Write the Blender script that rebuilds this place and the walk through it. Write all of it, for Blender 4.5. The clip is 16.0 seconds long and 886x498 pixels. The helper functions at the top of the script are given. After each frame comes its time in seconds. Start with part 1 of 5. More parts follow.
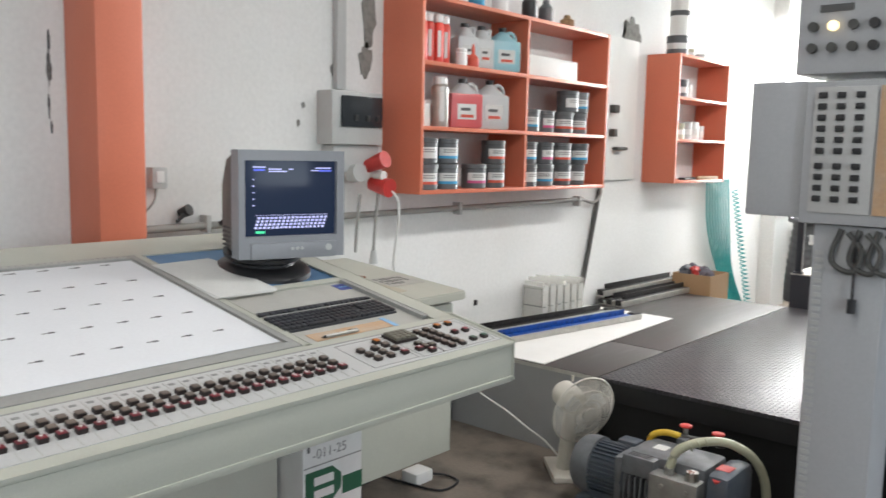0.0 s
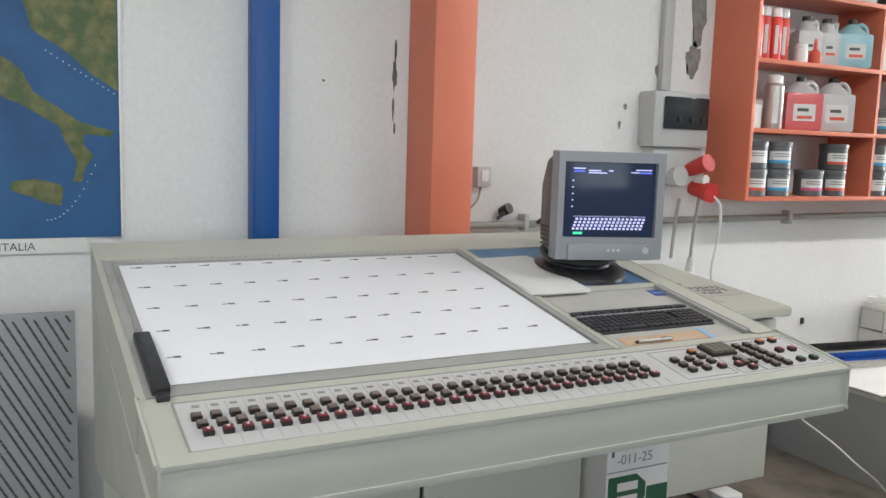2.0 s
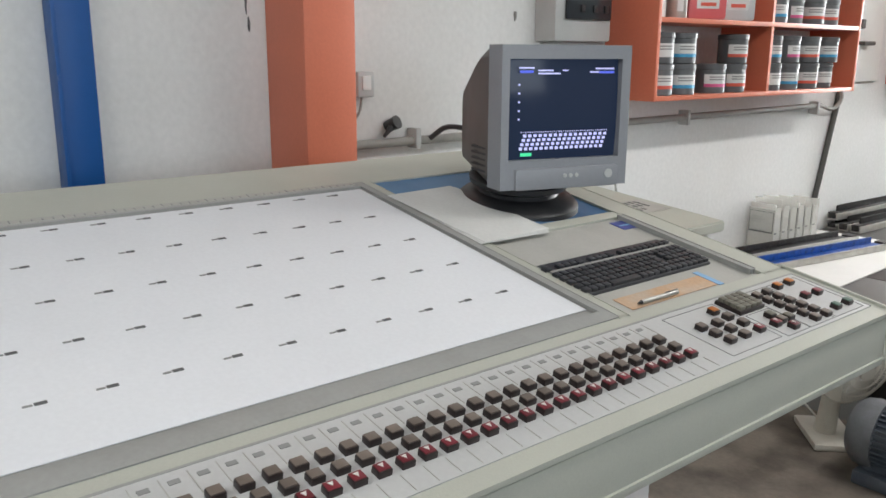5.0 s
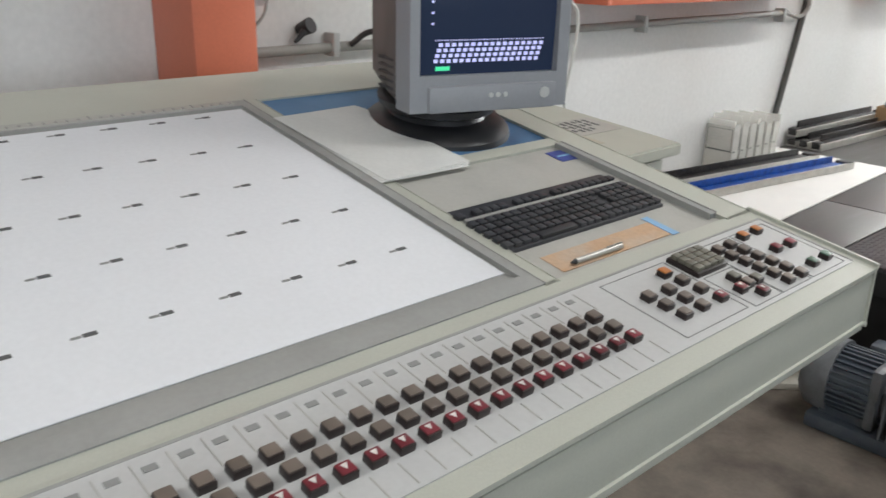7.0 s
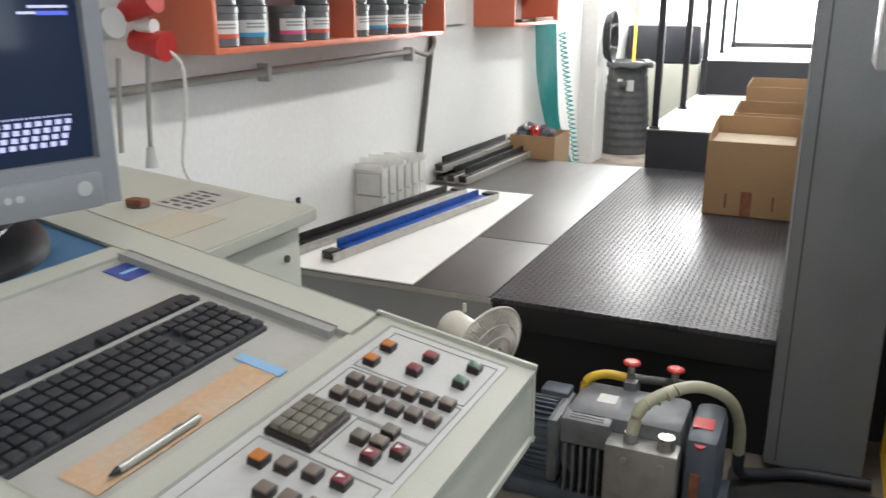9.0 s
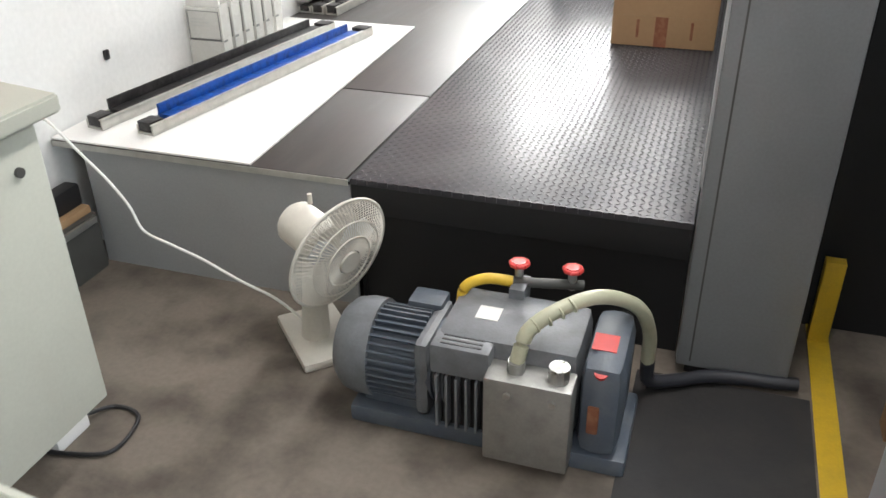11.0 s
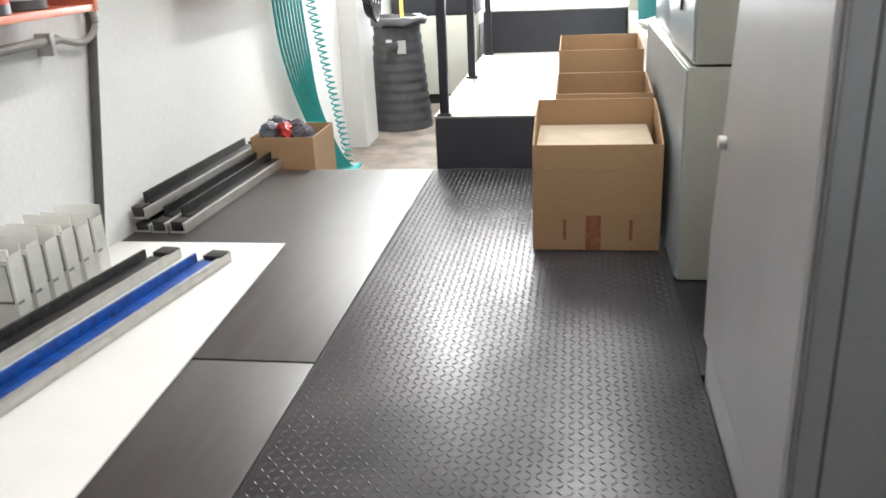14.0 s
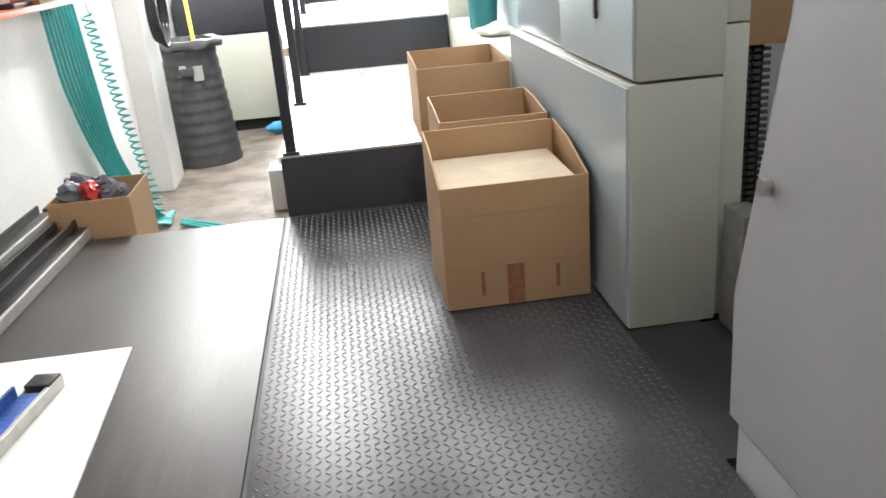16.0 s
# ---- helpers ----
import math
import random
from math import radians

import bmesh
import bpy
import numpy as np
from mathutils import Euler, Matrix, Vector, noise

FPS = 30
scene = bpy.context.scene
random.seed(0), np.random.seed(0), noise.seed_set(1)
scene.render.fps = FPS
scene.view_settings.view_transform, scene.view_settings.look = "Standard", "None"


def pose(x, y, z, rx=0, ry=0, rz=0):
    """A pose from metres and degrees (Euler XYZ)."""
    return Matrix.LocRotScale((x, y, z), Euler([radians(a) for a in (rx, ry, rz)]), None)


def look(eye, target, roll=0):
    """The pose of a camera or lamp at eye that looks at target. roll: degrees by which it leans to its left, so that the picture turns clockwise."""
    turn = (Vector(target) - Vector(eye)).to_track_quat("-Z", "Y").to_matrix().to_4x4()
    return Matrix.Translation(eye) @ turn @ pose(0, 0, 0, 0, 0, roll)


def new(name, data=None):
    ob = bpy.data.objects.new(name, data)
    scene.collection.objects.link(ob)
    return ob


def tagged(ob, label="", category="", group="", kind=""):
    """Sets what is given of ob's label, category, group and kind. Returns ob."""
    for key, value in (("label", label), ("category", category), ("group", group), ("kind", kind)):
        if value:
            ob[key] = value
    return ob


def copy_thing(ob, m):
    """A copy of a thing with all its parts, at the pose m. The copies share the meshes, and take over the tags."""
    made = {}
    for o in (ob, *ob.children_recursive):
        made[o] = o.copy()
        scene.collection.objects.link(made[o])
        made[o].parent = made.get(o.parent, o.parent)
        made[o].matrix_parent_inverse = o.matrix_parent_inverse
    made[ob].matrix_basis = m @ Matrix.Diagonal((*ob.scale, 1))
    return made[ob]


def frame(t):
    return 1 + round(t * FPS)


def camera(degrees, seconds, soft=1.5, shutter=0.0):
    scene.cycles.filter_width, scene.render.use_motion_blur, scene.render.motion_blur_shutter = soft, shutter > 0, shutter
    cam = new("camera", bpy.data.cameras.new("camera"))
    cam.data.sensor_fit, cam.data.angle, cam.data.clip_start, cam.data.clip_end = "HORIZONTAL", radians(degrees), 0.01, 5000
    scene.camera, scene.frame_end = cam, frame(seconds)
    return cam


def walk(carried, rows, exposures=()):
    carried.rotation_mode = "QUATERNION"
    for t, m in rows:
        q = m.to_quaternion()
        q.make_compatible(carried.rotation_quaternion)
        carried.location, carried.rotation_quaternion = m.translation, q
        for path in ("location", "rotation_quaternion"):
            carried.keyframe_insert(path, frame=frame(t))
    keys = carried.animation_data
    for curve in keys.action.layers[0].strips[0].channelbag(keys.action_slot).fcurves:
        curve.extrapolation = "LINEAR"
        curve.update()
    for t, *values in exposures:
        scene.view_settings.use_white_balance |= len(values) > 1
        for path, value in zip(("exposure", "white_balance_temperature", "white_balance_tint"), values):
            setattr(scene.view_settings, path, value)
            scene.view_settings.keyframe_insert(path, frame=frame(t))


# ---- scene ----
cam = camera(56.4, 16.0, soft=1.5, shutter=0.25)
PATH = [
    (0, (0.276, 0.418, 1.623), (-1.028, 1.916, 1.385), 1.2),
    (0.5, (0.244, 0.407, 1.614), (-1.245, 1.714, 1.34), 1.6),
    (1, (0.238, 0.405, 1.613), (-1.414, 1.491, 1.317), 1.2),
    (1.5, (0.244, 0.4, 1.617), (-1.508, 1.331, 1.369), 1.1),
    (2, (0.264, 0.406, 1.62), (-1.496, 1.324, 1.368), 1.8),
    (2.5, (0.256, 0.409, 1.61), (-1.471, 1.377, 1.328), 2.0),
    (3, (0.184, 0.376, 1.61), (-1.511, 1.397, 1.318), 0.7),
    (5.5, (-0.545, 0.638, 1.579), (-1.977, 1.913, 1.012), 0.9),
    (6, (-0.607, 0.715, 1.565), (-2.0, 1.97, 0.869), 1.2),
    (6.5, (-0.617, 0.813, 1.565), (-2.055, 2.018, 0.872), 1.4),
    (7, (-0.628, 0.879, 1.567), (-2.012, 2.156, 0.892), 1.3),
    (7.5, (-0.744, 0.947, 1.569), (-1.887, 2.453, 0.919), 2.2),
    (8, (-0.82, 1.007, 1.581), (-1.822, 2.615, 0.939), 1.0),
    (8.5, (-0.805, 1.149, 1.568), (-1.792, 2.778, 0.96), -0.7),
    (9, (-0.778, 1.321, 1.565), (-1.576, 3.062, 0.988), -0.1),
    (9.5, (-0.8, 1.472, 1.543), (-1.474, 3.213, 0.825), -0.6),
    (11.8, (-0.918, 2.26, 1.511), (-1.467, 3.888, 0.487), -0.8),
    (12, (-0.947, 2.303, 1.5), (-1.54, 3.914, 0.474), -0.6),
    (12.5, (-0.928, 2.507, 1.499), (-1.596, 4.169, 0.609), -1.2),
    (13, (-0.886, 2.692, 1.514), (-1.443, 4.448, 0.735), -1.1),
    (13.5, (-1.011, 2.824, 1.531), (-1.285, 4.668, 0.806), -1.0),
    (14, (-1.161, 2.951, 1.546), (-1.473, 4.799, 0.848), -2.7),
    (14.5, (-1.242, 3.118, 1.551), (-1.665, 4.976, 0.943), -4.8),
    (15, (-1.335, 3.258, 1.552), (-1.704, 5.119, 0.918), -3.0),
    (15.5, (-1.502, 3.36, 1.57), (-1.535, 5.239, 0.886), -5.1),
    (16, (-1.54, 3.505, 1.559), (-1.353, 5.364, 0.846), -4.8),
]
walk(cam, [(t, look(eye, target, roll)) for t, eye, target, roll in PATH],
     [(0.0, 0.15), (3.0, 0.15), (6.0, -0.08), (8.5, 0.05), (9.5, 0.08), (11.8, 0.85), (12.5, 0.75), (13.5, 0.45), (14.5, 0.0), (15.0, -0.18), (15.5, -0.12), (16.0, 0.3)])

# ---- light ----
world = bpy.data.worlds.new("world")
scene.world = world
world.use_nodes = True
wn = world.node_tree
sky = wn.nodes.new("ShaderNodeTexSky")
sky.sky_type, sky.sun_disc = "NISHITA", False
sky.sun_elevation, sky.sun_rotation = radians(40), radians(20)
wn.links.new(sky.outputs[0], wn.nodes["Background"].inputs[0])
wn.nodes["Background"].inputs[1].default_value = 0.15


def area_lamp(name, m, sx, sy, watts, colour):
    d = bpy.data.lights.new(name, "AREA")
    d.shape, d.size, d.size_y, d.energy, d.color = "RECTANGLE", sx, sy, watts, colour
    ob = new(name, d)
    ob.matrix_world = m
    return ob


# daylight in the two openings of the far wall and in the side windows, tubes under the ceiling
area_lamp("daylight_far", look((-1.2, 15.7, 1.9), (-1.2, 8.0, 1.0)), 4.6, 2.9, 1450, (0.95, 0.98, 1.0))
for wy, watts in ((-0.6, 120), (2.4, 30)):
    area_lamp("daylight_side", look((5.7, wy, 2.2), (-3.0, wy + 0.3, 1.9)), 1.8, 1.3, watts, (0.82, 0.91, 1.0))
TUBES = [(-0.78, -1.1, 34), (-0.78, 1.4, 9), (-0.78, 3.9, 34), (-0.78, 6.4, 44), (-0.78, 8.9, 22), (-2.40, 9.6, 135), (-2.40, 12.6, 60)]
for tx, ty, watts in TUBES:
    area_lamp("tube_light", look((tx, ty, 3.10), (tx, ty, 0.0)), 0.2, 1.4, watts, (1.0, 0.99, 0.98))


# ---- materials ----
def material(name, colour, rough=0.5, metal=0.0, spots=0.0, scale=8.0, bump=0.0, fine=120.0, alt=None, random_tint=0.0, clear=0.0, emit=None, alpha=1.0, stretch=(1, 1, 1)):
    """A surface with two scales of noise in colour, roughness and relief."""
    m = bpy.data.materials.new(name)
    m.use_nodes = True
    n, l = m.node_tree.nodes, m.node_tree.links
    b = n["Principled BSDF"]
    b.inputs["Roughness"].default_value, b.inputs["Metallic"].default_value = rough, metal
    b.inputs["Transmission Weight"].default_value = clear
    b.inputs["Alpha"].default_value = alpha
    co = n.new("ShaderNodeTexCoord")
    mp = n.new("ShaderNodeMapping")
    mp.inputs["Scale"].default_value = stretch
    geo = n.new("ShaderNodeNewGeometry")
    l.new(geo.outputs["Position"], mp.inputs[0])
    big, small = n.new("ShaderNodeTexNoise"), n.new("ShaderNodeTexNoise")
    for t, s, dt in ((big, scale, 6.0), (small, fine, 4.0)):
        t.inputs["Scale"].default_value, t.inputs["Detail"].default_value = s, dt
        l.new(mp.outputs[0], t.inputs["Vector"])
    mix = n.new("ShaderNodeMix")
    mix.data_type = "RGBA"
    other = alt if alt else tuple(c * 0.55 for c in colour)
    mix.inputs[6].default_value, mix.inputs[7].default_value = (*colour, 1), (*other, 1)
    ramp = n.new("ShaderNodeMapRange")
    ramp.inputs[1].default_value, ramp.inputs[2].default_value = 0.42, 0.75
    ramp.inputs[4].default_value = spots
    l.new(big.outputs[0], ramp.inputs[0])
    l.new(ramp.outputs[0], mix.inputs[0])
    grain = n.new("ShaderNodeMix")
    grain.data_type, grain.blend_type = "RGBA", "MULTIPLY"
    grain.inputs[0].default_value = min(0.35, 0.08 + spots * 0.25)
    l.new(mix.outputs[2], grain.inputs[6])
    l.new(small.outputs[0], grain.inputs[7])
    out = grain.outputs[2]
    if random_tint:
        info, hs, mr = n.new("ShaderNodeObjectInfo"), n.new("ShaderNodeHueSaturation"), n.new("ShaderNodeMapRange")
        mr.inputs[3].default_value, mr.inputs[4].default_value = 1 - random_tint, 1 + random_tint
        l.new(info.outputs["Random"], mr.inputs[0])
        l.new(mr.outputs[0], hs.inputs["Value"])
        l.new(out, hs.inputs["Color"])
        out = hs.outputs[0]
    l.new(out, b.inputs["Base Color"])
    rr = n.new("ShaderNodeMapRange")
    rr.inputs[3].default_value, rr.inputs[4].default_value = max(0.02, rough - 0.08), min(1, rough + 0.1)
    l.new(big.outputs[0], rr.inputs[0])
    l.new(rr.outputs[0], b.inputs["Roughness"])
    if bump:
        bp = n.new("ShaderNodeBump")
        bp.inputs["Strength"].default_value, bp.inputs["Distance"].default_value = bump, 0.004
        l.new(small.outputs[0], bp.inputs["Height"])
        l.new(bp.outputs[0], b.inputs["Normal"])
    if emit:
        b.inputs["Emission Color"].default_value, b.inputs["Emission Strength"].default_value = (*emit[:3], 1), emit[3]
    return m


M = {}
for key, kw in dict(
    plaster=dict(colour=(0.80, 0.80, 0.785), rough=0.75, spots=0.35, scale=1.6, bump=0.07, fine=45, alt=(0.66, 0.64, 0.60)),
    bare_plaster=dict(colour=(0.30, 0.29, 0.27), rough=0.9, spots=0.8, scale=30, bump=0.8, fine=150, alt=(0.17, 0.165, 0.155)),
    scuff=dict(colour=(0.10, 0.10, 0.10), rough=0.9, spots=0.7, scale=40, alt=(0.3, 0.3, 0.29)),
    ceiling_paint=dict(colour=(0.72, 0.72, 0.70), rough=0.9, spots=0.2, scale=2),
    concrete=dict(colour=(0.225, 0.19, 0.155), rough=0.6, spots=1.0, scale=4.5, bump=0.3, fine=60, alt=(0.06, 0.048, 0.040)),
    orange_paint=dict(colour=(0.72, 0.205, 0.115), rough=0.42, spots=0.22, scale=3, bump=0.06, alt=(0.60, 0.17, 0.10)),
    blue_paint=dict(colour=(0.002, 0.085, 0.32), rough=0.4, spots=0.2, scale=5, alt=(0.008, 0.08, 0.27)),
    console_paint=dict(colour=(0.50, 0.505, 0.435), rough=0.45, spots=0.3, scale=5, bump=0.10, fine=300, alt=(0.42, 0.43, 0.37)),
    key_panel=dict(colour=(0.55, 0.55, 0.54), rough=0.4, spots=0.25, scale=7, alt=(0.45, 0.45, 0.43)),
    frame_grey=dict(colour=(0.36, 0.36, 0.34), rough=0.5, spots=0.35, scale=9, alt=(0.25, 0.24, 0.22)),
    recess_grey=dict(colour=(0.47, 0.46, 0.42), rough=0.5, spots=0.25, scale=8),
    paper=dict(colour=(0.80, 0.81, 0.83), rough=0.6, spots=0.08, scale=4),
    print_paper=dict(colour=(0.70, 0.70, 0.67), rough=0.7, spots=0.25, scale=14, alt=(0.55, 0.55, 0.53)),
    mark=dict(colour=(0.10, 0.10, 0.10), rough=0.7),
    ink_line=dict(colour=(0.27, 0.27, 0.26), rough=0.7),
    key_dark=dict(colour=(0.022, 0.013, 0.012), rough=0.35, spots=0.3, scale=60),
    key_grey=dict(colour=(0.17, 0.135, 0.11), rough=0.45, spots=0.4, scale=60, random_tint=0.2),
    key_red=dict(colour=(0.20, 0.024, 0.035), rough=0.3, spots=0.3, scale=60, random_tint=0.25),
    key_orange=dict(colour=(0.55, 0.18, 0.03), rough=0.35, spots=0.4, scale=60),
    key_green=dict(colour=(0.05, 0.12, 0.08), rough=0.35, spots=0.3, scale=60),
    key_yellow=dict(colour=(0.165, 0.155, 0.12), rough=0.4, spots=0.4, scale=60),
    lit_white=dict(colour=(0.75, 0.72, 0.68), rough=0.5),
    black_plastic=dict(colour=(0.022, 0.022, 0.024), rough=0.4, spots=0.3, scale=30),
    keyboard_black=dict(colour=(0.030, 0.031, 0.035), rough=0.45, random_tint=0.3),
    monitor_front=dict(colour=(0.28, 0.29, 0.31), rough=0.38, spots=0.1, scale=10),
    monitor_back=dict(colour=(0.115, 0.105, 0.10), rough=0.5, spots=0.2, scale=10),
    screen=dict(colour=(0.012, 0.016, 0.028), rough=0.10, emit=(0.03, 0.05, 0.11, 0.32)),
    screen_text=dict(colour=(0.3, 0.3, 0.6), rough=0.3, emit=(0.62, 0.66, 1.0, 0.75)),
    screen_blue=dict(colour=(0.05, 0.07, 0.4), rough=0.3, emit=(0.10, 0.16, 0.85, 0.7)),
    screen_green=dict(colour=(0.05, 0.4, 0.2), rough=0.3, emit=(0.06, 0.75, 0.36, 0.8)),
    blue_panel=dict(colour=(0.075, 0.20, 0.38), rough=0.45, spots=0.3, scale=9, alt=(0.06, 0.15, 0.28)),
    sticker_blue=dict(colour=(0.06, 0.09, 0.36), rough=0.4, spots=0.5, scale=40),
    note_orange=dict(colour=(0.62, 0.40, 0.24), rough=0.7, spots=0.9, scale=11, alt=(0.56, 0.50, 0.42)),
    faded_label=dict(colour=(0.56, 0.50, 0.38), rough=0.6, spots=0.8, scale=14, alt=(0.52, 0.52, 0.44)),
    note_blue=dict(colour=(0.25, 0.45, 0.68), rough=0.6),
    steel=dict(colour=(0.62, 0.62, 0.60), rough=0.28, metal=1.0, spots=0.3, scale=20),
    dull_steel=dict(colour=(0.46, 0.46, 0.44), rough=0.5, metal=0.85, spots=0.5, scale=18, bump=0.1),
    checker=dict(colour=(0.050, 0.049, 0.056), rough=0.33, metal=0.27, spots=0.45, scale=3.5, bump=0.12, fine=140, alt=(0.125, 0.12, 0.12)),
    smooth_plate=dict(colour=(0.055, 0.050, 0.048), rough=0.42, metal=0.1, spots=0.35, scale=3.0, bump=0.12, fine=26, stretch=(9, 1, 1), alt=(0.12, 0.11, 0.10)),
    # black paint and rubber, and the painted shade of the open bay
    black_and_bay_shade=dict(colour=(0.008, 0.008, 0.009), rough=0.6, spots=0.4, scale=6, alt=(0.016, 0.016, 0.017)),
    step_paint=dict(colour=(0.028, 0.030, 0.038), rough=0.45, spots=0.3, scale=6),
    grey_panel=dict(colour=(0.33, 0.335, 0.34), rough=0.5, spots=0.3, scale=4, bump=0.05, alt=(0.25, 0.25, 0.25)),
    press_grey=dict(colour=(0.46, 0.47, 0.485), rough=0.33, spots=0.2, scale=3, bump=0.04, alt=(0.30, 0.31, 0.32)),
    # grey of the front cover, darkened to paint in its south face's shade
    cover_shaded_grey=dict(colour=(0.22, 0.23, 0.24), rough=0.3, spots=0.5, scale=2.2, bump=0.05, alt=(0.14, 0.145, 0.15)),
    floor_sheet_dark=dict(colour=(0.030, 0.029, 0.030), rough=0.7, spots=0.6, scale=7, bump=0.3, fine=70, alt=(0.06, 0.055, 0.05)),
    press_cream=dict(colour=(0.52, 0.53, 0.46), rough=0.4, spots=0.2, scale=3, bump=0.04),
    press_blue=dict(colour=(0.43, 0.52, 0.56), rough=0.22, spots=0.15, scale=3),
    white_board=dict(colour=(0.83, 0.82, 0.79), rough=0.5, spots=0.12, scale=5),
    carton=dict(colour=(0.37, 0.23, 0.12), rough=0.8, spots=0.3, scale=6, bump=0.12, fine=50, alt=(0.34, 0.21, 0.11), random_tint=0.08),
    carton_mark=dict(colour=(0.22, 0.075, 0.035), rough=0.8, spots=0.6, scale=40, alt=(0.36, 0.2, 0.11)),
    pale_card=dict(colour=(0.50, 0.41, 0.30), rough=0.8, spots=0.4, scale=9, bump=0.15, fine=60),
    brown_tape=dict(colour=(0.36, 0.23, 0.11), rough=0.35, spots=0.2, scale=12),
    fan_white=dict(colour=(0.68, 0.65, 0.58), rough=0.42, spots=0.2, scale=14),
    pump_blue=dict(colour=(0.085, 0.105, 0.135), rough=0.42, spots=0.6, scale=14, bump=0.15, alt=(0.16, 0.17, 0.18)),
    pump_grey=dict(colour=(0.19, 0.20, 0.215), rough=0.42, spots=0.6, scale=18, bump=0.15, alt=(0.10, 0.105, 0.11)),
    red_paint=dict(colour=(0.62, 0.045, 0.04), rough=0.4, spots=0.3, scale=30),
    yellow=dict(colour=(0.72, 0.47, 0.03), rough=0.5, spots=0.4, scale=20, alt=(0.5, 0.33, 0.05)),
    hose_cream=dict(colour=(0.46, 0.46, 0.33), rough=0.35, spots=0.2, scale=20),
    teal_hose=dict(colour=(0.03, 0.33, 0.32), rough=0.35, spots=0.2, scale=12),
    teal_bin=dict(colour=(0.03, 0.24, 0.27), rough=0.4, spots=0.2, scale=8),
    can_grey=dict(colour=(0.12, 0.125, 0.13), rough=0.45, spots=0.25, scale=20, random_tint=0.25),
    can_label=dict(colour=(0.70, 0.70, 0.68), rough=0.6, spots=0.1, scale=30),
    label_red=dict(colour=(0.65, 0.10, 0.06), rough=0.6),
    label_pink=dict(colour=(0.62, 0.10, 0.25), rough=0.6),
    label_cyan=dict(colour=(0.05, 0.32, 0.55), rough=0.6),
    spray_red=dict(colour=(0.66, 0.06, 0.04), rough=0.35, random_tint=0.15),
    cap_white=dict(colour=(0.80, 0.80, 0.78), rough=0.4),
    jug_clear=dict(colour=(0.80, 0.82, 0.82), rough=0.35, spots=0.1, scale=10, clear=0.35),
    jug_blue=dict(colour=(0.40, 0.70, 0.78), rough=0.3, clear=0.25),
    jug_pink=dict(colour=(0.80, 0.16, 0.17), rough=0.3, clear=0.2),
    dark_glass=dict(colour=(0.03, 0.035, 0.04), rough=0.12),
    plastic_grey=dict(colour=(0.50, 0.51, 0.50), rough=0.45, spots=0.15, scale=10),
    white_cable=dict(colour=(0.75, 0.75, 0.72), rough=0.5),
    grey_pipe=dict(colour=(0.33, 0.325, 0.30), rough=0.5, spots=0.4, scale=10),
    dark_pipe=dict(colour=(0.075, 0.075, 0.07), rough=0.5, spots=0.3, scale=10),
    rail_black=dict(colour=(0.012, 0.011, 0.011), rough=0.4, spots=0.9, scale=30, bump=0.5, fine=60, alt=(0.05, 0.045, 0.045)),
    rail_blue=dict(colour=(0.004, 0.085, 0.42), rough=0.4, spots=0.95, scale=32, bump=0.5, fine=60, alt=(0.006, 0.03, 0.13)),
    aluminium_and_lit_tread=dict(colour=(0.58, 0.57, 0.53), rough=0.42, metal=0.6, spots=0.35, scale=22),
    sea=dict(colour=(0.003, 0.095, 0.26), rough=0.5, spots=0.8, scale=4.5, alt=(0.004, 0.045, 0.16)),
    land=dict(colour=(0.07, 0.115, 0.03), rough=0.5, spots=0.95, scale=22, alt=(0.26, 0.22, 0.08), bump=0.5, fine=70),
    card_white=dict(colour=(0.82, 0.81, 0.77), rough=0.4, spots=0.1, scale=10, clear=0.1),
    acrylic=dict(colour=(0.92, 0.91, 0.86), rough=0.25, spots=0.2, scale=9, alpha=0.38),
    green_print=dict(colour=(0.02, 0.11, 0.055), rough=0.6),
    wood=dict(colour=(0.36, 0.22, 0.11), rough=0.7, spots=0.5, scale=6, bump=0.2, stretch=(1, 8, 8)),
    bin_bag=dict(colour=(0.075, 0.077, 0.082), rough=0.38, spots=0.5, scale=18, bump=0.6, fine=22, alt=(0.13, 0.13, 0.135)),
    rag=dict(colour=(0.16, 0.15, 0.18), rough=0.9, spots=0.8, scale=18, alt=(0.05, 0.05, 0.07)),
    tube_glow=dict(colour=(0.9, 0.9, 0.85), rough=0.5, emit=(1.0, 0.96, 0.88, 6.0)),
    lamp_glow=dict(colour=(0.9, 0.7, 0.4), rough=0.4, emit=(1.0, 0.78, 0.45, 1.6)),
    sky_glow=dict(colour=(0.9, 0.9, 0.9), rough=0.9, emit=(0.96, 0.99, 1.0, 9.0)),
).items():
    M[key] = material(key, **kw)
M["screen"].node_tree.nodes["Principled BSDF"].inputs["Specular IOR Level"].default_value = 0.2


# ---- shaping helpers ----
def cuboid(bm, x0, x1, y0, y1, z0, z1, bevel=0.0, m=None):
    r = bmesh.ops.create_cube(bm, size=1.0)
    vs = r["verts"]
    for v in vs:
        v.co = Vector((x0 + (v.co.x + 0.5) * (x1 - x0), y0 + (v.co.y + 0.5) * (y1 - y0), z0 + (v.co.z + 0.5) * (z1 - z0)))
    if bevel:
        es = list({e for v in vs for e in v.link_edges})
        out = bmesh.ops.bevel(bm, geom=es, offset=bevel, segments=2, affect="EDGES", profile=0.6)
        vs = list({v for f in out["faces"] for v in f.verts} | {v for v in vs if v.is_valid})
    if m:
        bmesh.ops.transform(bm, matrix=m, verts=vs)
    return vs


